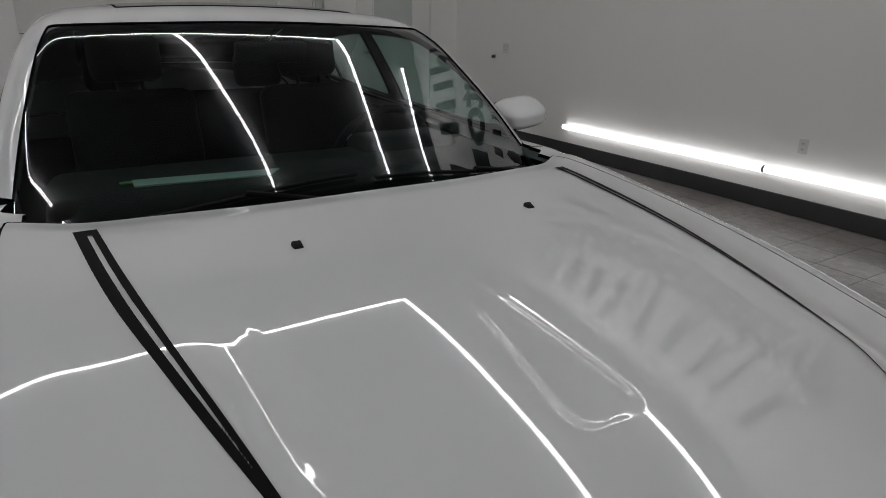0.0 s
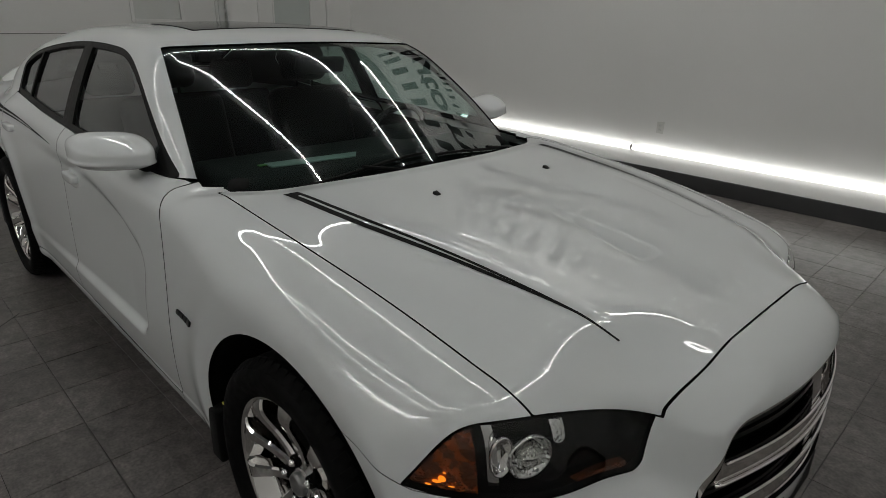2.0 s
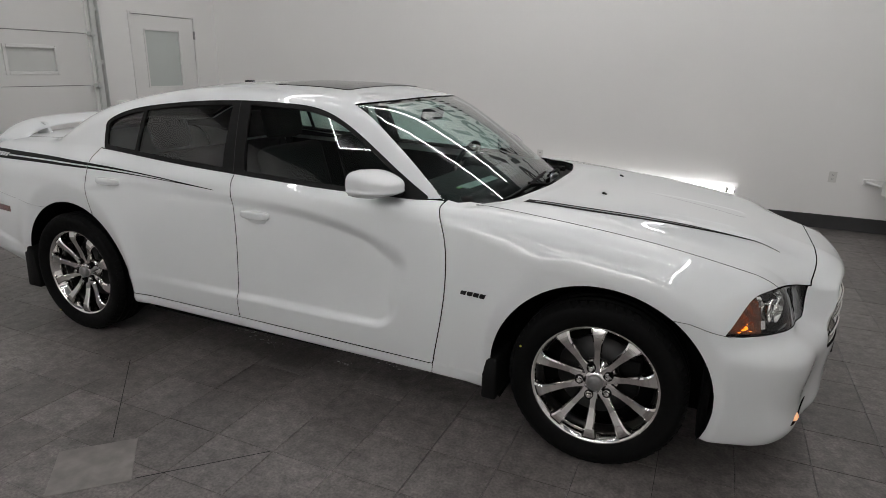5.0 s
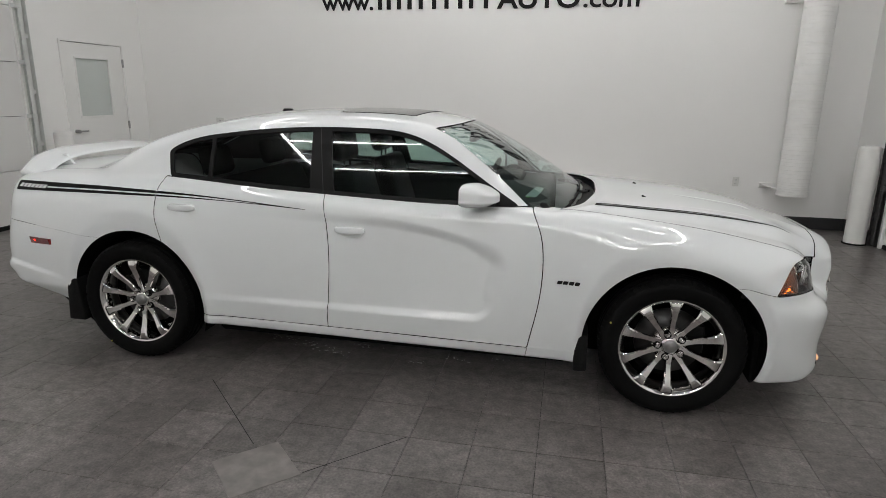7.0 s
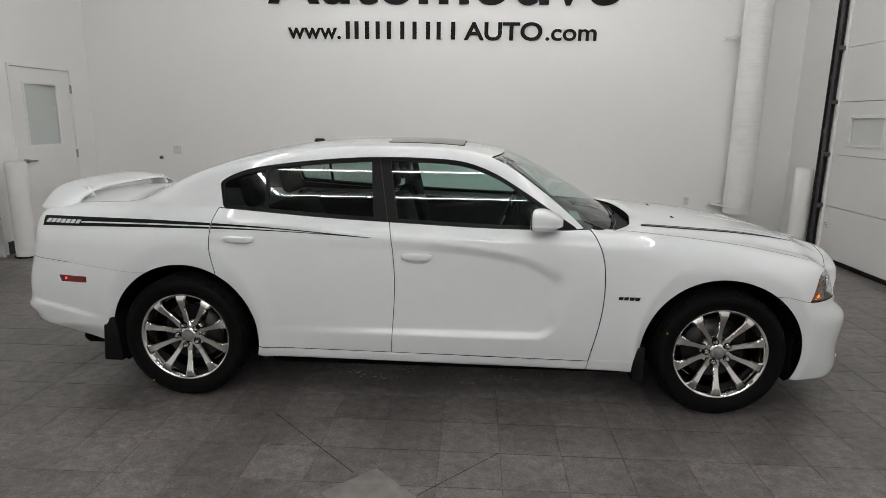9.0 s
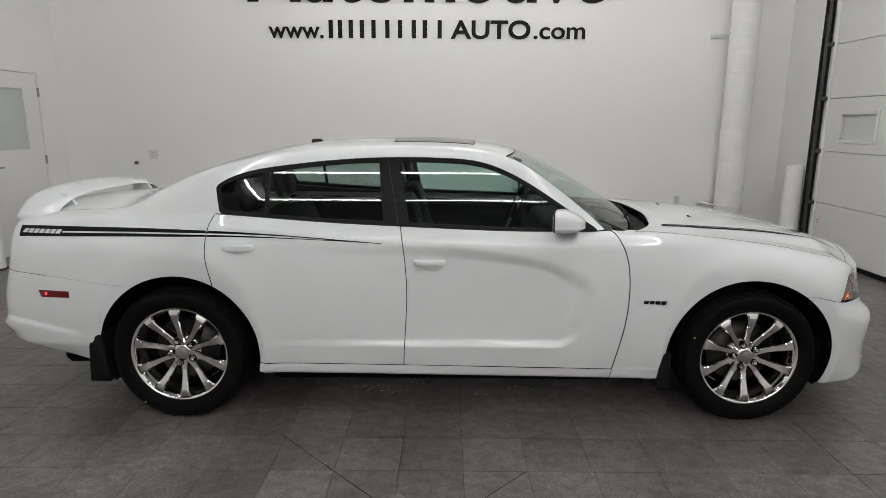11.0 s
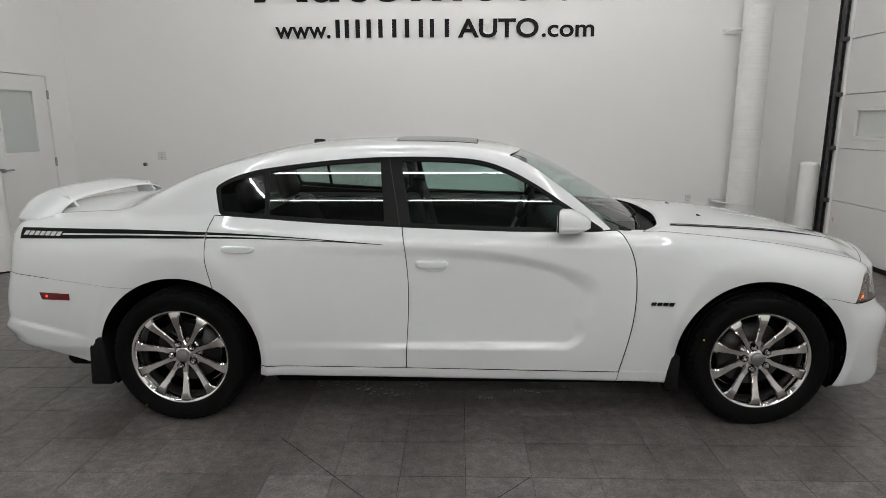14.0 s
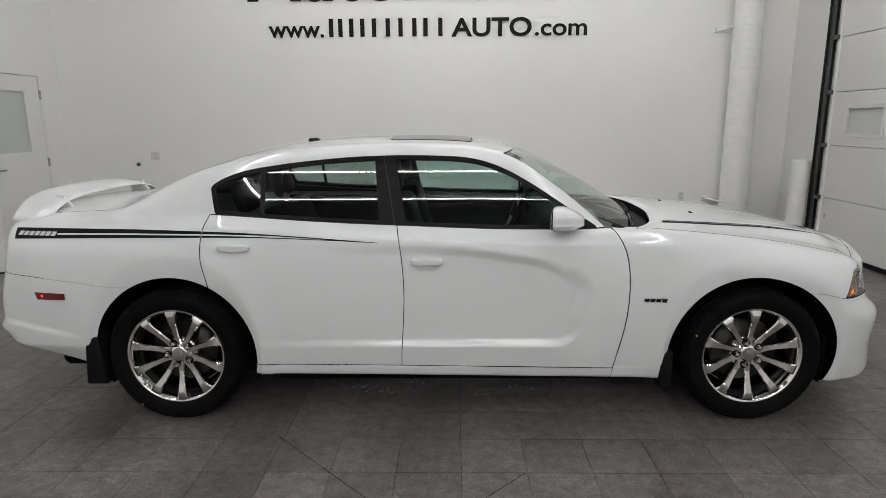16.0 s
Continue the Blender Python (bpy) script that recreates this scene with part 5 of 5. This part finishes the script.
# wall plates and the wall stop
PLATE = mat("plate_plastic", (0.64, 0.635, 0.61), 0.35)
def wall_plate(x, z, w=0.075, h=0.115, socket=True):
    root = empty("wall_socket", (x, WY1, z))
    part("plate", box(-w / 2, w / 2, -0.007, 0, -h / 2, h / 2, 0.003, 2), PLATE, root, "white plastic plate")
    for dz in (-0.022, 0.022):
        part("outlet", box(-0.017, 0.017, -0.0095, -0.0065, dz - 0.014, dz + 0.014, 0.003), mat("outlet_plastic", (0.6, 0.6, 0.58), 0.4) if "outlet_plastic" not in bpy.data.materials else bpy.data.materials["outlet_plastic"], root)
        for dx in (-0.006, 0.006):
            part("slot", box(dx - 0.0015, dx + 0.0015, -0.0102, -0.0094, dz - 0.005, dz + 0.006), DARKGAP, root)
    thing(root, "white wall socket plate on the painted wall", "socket", "wall sockets")


wall_plate(-4.09, 1.148, 0.12)
wall_plate(-0.13, 0.56)
wall_plate(3.05, 0.56)
stop = empty("door_stop", (-4.325, WY1, 1.034))
part("stop_base", revolve([(0.0, 0.0), (0.026, 0.0), (0.026, 0.006), (0.016, 0.012)], Matrix.Rotation(math.radians(90), 4, "X"), 24), DULLMETAL, stop, smooth=True)
part("stop_knob", revolve([(0.012, 0.0), (0.012, 0.02), (0.021, 0.026), (0.022, 0.036), (0.016, 0.044), (0.0, 0.046)], Matrix.Rotation(math.radians(90), 4, "X"), 24), mat("dark_knob", (0.05, 0.05, 0.05), 0.35), stop, "dark rubber knob", smooth=True)
thing(stop, "round dark wall door stop with steel base", "door stop")


# lettering on the wall
def lettering(text, x0, x1, z, parent, bold=0.012, raise_z=0.0):
    cu = bpy.data.curves.new("letters", "FONT")
    cu.body = text
    cu.offset = bold
    cu.extrude = 0.008
    ob = bpy.data.objects.new("letters", cu)
    scene.collection.objects.link(ob)
    bpy.context.view_layer.update()
    me = bpy.data.meshes.new_from_object(ob.evaluated_get(bpy.context.evaluated_depsgraph_get()))
    bpy.data.objects.remove(ob)
    xs = [v.co.x for v in me.vertices]
    k = (x1 - x0) / (max(xs) - min(xs))
    ky = raise_z or k
    m = Matrix.Translation((x0, -0.009, z)) @ Matrix.Rotation(math.radians(90), 4, "X") @ Matrix.Diagonal((k, ky, 1, 1)) @ Matrix.Translation((-min(xs), 0, 0))
    me.transform(m)
    return link_mesh("letters", me, SIGNBLACK, parent)


sign = empty("wall_sign", (0, WY1, 0))
SZ, SH = 2.661, 0.224
lettering("www.", -2.433, -1.716, SZ, sign, 0.014, 0.30)
lettering("AUTO", -0.061, 0.975, SZ, sign, 0.022, SH / 0.71)
lettering(".com", 1.019, 1.688, SZ, sign, 0.014, 0.30)
lettering("Automotive", -2.69, 1.95, 3.125, sign, 0.022)


def plain_bars(x0, x1, z, h, parts, w):
    """Plain upright bars in place of a name; each entry is a centre and a count of bars."""
    for c, n, gap in parts:
        for k in range(n):
            cx = x0 + (x1 - x0) * c + (k - (n - 1) / 2) * gap
            part("sign_bar", box(cx - w / 2, cx + w / 2, -0.016, -0.001, z, z + h, 0.002), SIGNBLACK, sign, "plain black bar")


NAMEBARS = [(0.075, 2, 0.60), (0.245, 2, 0.72), (0.44, 2, 0.90), (0.655, 2, 0.90), (0.80, 1, 0), (0.92, 1, 0)]
plain_bars(-1.68, -0.075, SZ, SH, [(c, n, g * 0.20) for c, n, g in NAMEBARS], 0.055)
plain_bars(-2.70, 1.96, 3.90, 0.66, [(c, n, g * 0.60) for c, n, g in NAMEBARS], 0.17)
thing(sign, "black raised lettering and bars on the white wall", "sign")


west_sign = empty("wall_sign", (WX0, 0, 0))
ob = lettering("www.", 0.0, 1.25, 0.0, west_sign, 0.014)
ob.matrix_basis = Matrix.Translation((0, -2.85, 3.12)) @ Matrix.Rotation(math.radians(90), 4, "Z")
thing(west_sign, "black raised lettering high on the white wall", "sign")


# ---- floor tiles ----
def tile_material(name, island):
    m = bpy.data.materials.new(name)
    m.use_nodes = True
    nt = m.node_tree
    b = nt.nodes["Principled BSDF"]
    g = nt.nodes.new("ShaderNodeNewGeometry")
    rnd = g.outputs["Random Per Island"] if island else nt.nodes.new("ShaderNodeObjectInfo").outputs["Random"]
    ramp = nt.nodes.new("ShaderNodeValToRGB")
    ramp.color_ramp.elements[0].color = (0.106, 0.095, 0.090, 1)
    ramp.color_ramp.elements[1].color = (0.142, 0.128, 0.123, 1)
    nt.links.new(rnd, ramp.inputs[0])
    big = nt.nodes.new("ShaderNodeTexNoise")
    big.inputs["Scale"].default_value, big.inputs["Detail"].default_value = 1.7, 5
    fine = nt.nodes.new("ShaderNodeTexNoise")
    fine.inputs["Scale"].default_value, fine.inputs["Detail"].default_value = 15, 12
    fine.inputs["Roughness"].default_value = 0.68
    nt.links.new(g.outputs["Position"], big.inputs["Vector"])
    nt.links.new(g.outputs["Position"], fine.inputs["Vector"])
    grain = nt.nodes.new("ShaderNodeTexNoise")
    grain.inputs["Scale"].default_value, grain.inputs["Detail"].default_value = 85, 6
    nt.links.new(g.outputs["Position"], grain.inputs["Vector"])
    col = ramp.outputs[0]
    for n, lo, hi in ((big, 0.66, 1.34), (fine, 0.40, 1.66), (grain, 0.62, 1.42)):
        r = nt.nodes.new("ShaderNodeMapRange")
        r.inputs["From Min"].default_value, r.inputs["From Max"].default_value = 0.25, 0.75
        r.inputs["To Min"].default_value, r.inputs["To Max"].default_value = lo, hi
        nt.links.new(n.outputs["Fac"], r.inputs["Value"])
        mx = nt.nodes.new("ShaderNodeMix")
        mx.data_type, mx.blend_type = "RGBA", "MULTIPLY"
        mx.inputs["Factor"].default_value = 1
        nt.links.new(col, mx.inputs[6])
        nt.links.new(r.outputs[0], mx.inputs[7])
        col = mx.outputs[2]
    nt.links.new(col, b.inputs["Base Color"])
    r = nt.nodes.new("ShaderNodeMapRange")
    r.inputs["From Min"].default_value, r.inputs["From Max"].default_value = 0.2, 0.8
    r.inputs["To Min"].default_value, r.inputs["To Max"].default_value = 0.27, 0.38
    nt.links.new(big.outputs["Fac"], r.inputs["Value"])
    nt.links.new(r.outputs[0], b.inputs["Roughness"])
    bp = nt.nodes.new("ShaderNodeBump")
    bp.inputs["Strength"].default_value, bp.inputs["Distance"].default_value = 0.14, 0.002
    nt.links.new(fine.outputs["Fac"], bp.inputs["Height"])
    nt.links.new(bp.outputs[0], b.inputs["Normal"])
    return m


TILE_A, TILE_B = tile_material("porcelain_tile", False), tile_material("porcelain_tile_far", True)
HALF, CH = TILE / 2 - 0.0012, 0.0012


def tile_geometry(cx, cy, dz=0.0):
    h, k = HALF, HALF - CH
    v = [(cx + sx * h, cy + sy * h, z + dz) for z in (-0.010, -0.0007) for sx, sy in ((-1, -1), (1, -1), (1, 1), (-1, 1))]
    v += [(cx + sx * k, cy + sy * k, dz) for sx, sy in ((-1, -1), (1, -1), (1, 1), (-1, 1))]
    f = [(8, 9, 10, 11)]
    for a in range(4):
        b = (a + 1) % 4
        f += [(a, b, 4 + b, 4 + a), (4 + a, 4 + b, 8 + b, 8 + a)]
    return v, f


tv, tf = tile_geometry(0, 0)
tile_me = bpy.data.meshes.new("tile")
tile_me.from_pydata(tv, [], tf)
tile_me.materials.append(TILE_A)
far_v, far_f = [], []
for i in range(math.floor((WX0 - TX0) / TILE), math.ceil((WX1 - TX0) / TILE)):
    for j in range(math.floor((WY0 - TY0) / TILE), math.ceil((WY1 - TY0) / TILE)):
        cx, cy = TX0 + TILE * (i + 0.5), TY0 + TILE * (j + 0.5)
        dz = random.uniform(-0.0008, 0.0)
        if -3.1 < cx < 2.8 and -3.6 < cy < -0.35:
            ob = link_mesh("tile", tile_me, None, floor)
            ob.location = (cx, cy, dz)
            ob.rotation_euler = (random.uniform(-0.002, 0.002), random.uniform(-0.002, 0.002), 0)
        else:
            v, f = tile_geometry(cx, cy, dz)
            n = len(far_v)
            far_v += v
            far_f += [tuple(q + n for q in fc) for fc in f]
me = bpy.data.meshes.new("floor_tiles")
me.from_pydata(far_v, [], far_f)
tagged(link_mesh("floor_tiles", me, TILE_B, floor), "grey porcelain tiles in rows", kind="stuff")
# drain cover: a paler tile set cornerwise, with cut joints running out from it
DRX, DRY = -0.298, -1.825
v, f = tile_geometry(0, 0)
me = bpy.data.meshes.new("drain_tile")
me.from_pydata(v, [], f)
drain = link_mesh("drain_tile", me, mat("drain_tile", (0.19, 0.175, 0.165), 0.45, noise_scale=12, noise_amt=0.25), floor, "paler tile set cornerwise over the drain")
drain.location, drain.rotation_euler = (DRX, DRY, 0.0025), (0, 0, math.radians(45))
GROOVE = mat("cut_joint", (0.015, 0.015, 0.015), 0.9)
for (jx, jy), (kx, ky) in (((-0.95, -1.108), (-0.40, -1.655)), ((-0.085, -1.81), (0.284, -1.437))):
    bm = box(0, math.hypot(kx - jx, ky - jy), -0.0016, 0.0016, -0.002, 0.0008)
    bm.transform(pose(jx, jy, 0, 0, 0, math.degrees(math.atan2(ky - jy, kx - jx))))
    part("cut_joint", bm, GROOVE, floor, "dark diagonal cut joint")
# spilt water beside the sill, as drops in a pale colour
random.seed(21)
bm = bmesh.new()
for cx, cy, n, sx, sy in ((-0.80, -0.42, 22, 0.09, 0.03), (-0.60, -0.52, 20, 0.06, 0.03), (-0.40, -0.58, 14, 0.05, 0.02), (-0.28, -0.45, 10, 0.05, 0.02), (0.14, -0.62, 8, 0.05, 0.02), (0.36, -0.51, 8, 0.06, 0.02), (0.66, -0.46, 5, 0.06, 0.015)):
    for k in range(n):
        r = random.uniform(0.002, 0.0065)
        bmesh.ops.create_uvsphere(bm, u_segments=8, v_segments=6, radius=1, matrix=Matrix.Translation((random.gauss(cx, sx), random.gauss(cy, sy), 0.0004)) @ Matrix.Diagonal((r * random.uniform(0.8, 2.0), r, 0.0036, 1)))
WATER = mat("pale_drops", (0.55, 0.55, 0.54), 0.15, spec=0.6, coat=1.0)
tagged(part("water_drops", bm, WATER, None, smooth=True), "small shiny pale drops of water on the tiles", "water", kind="stuff")
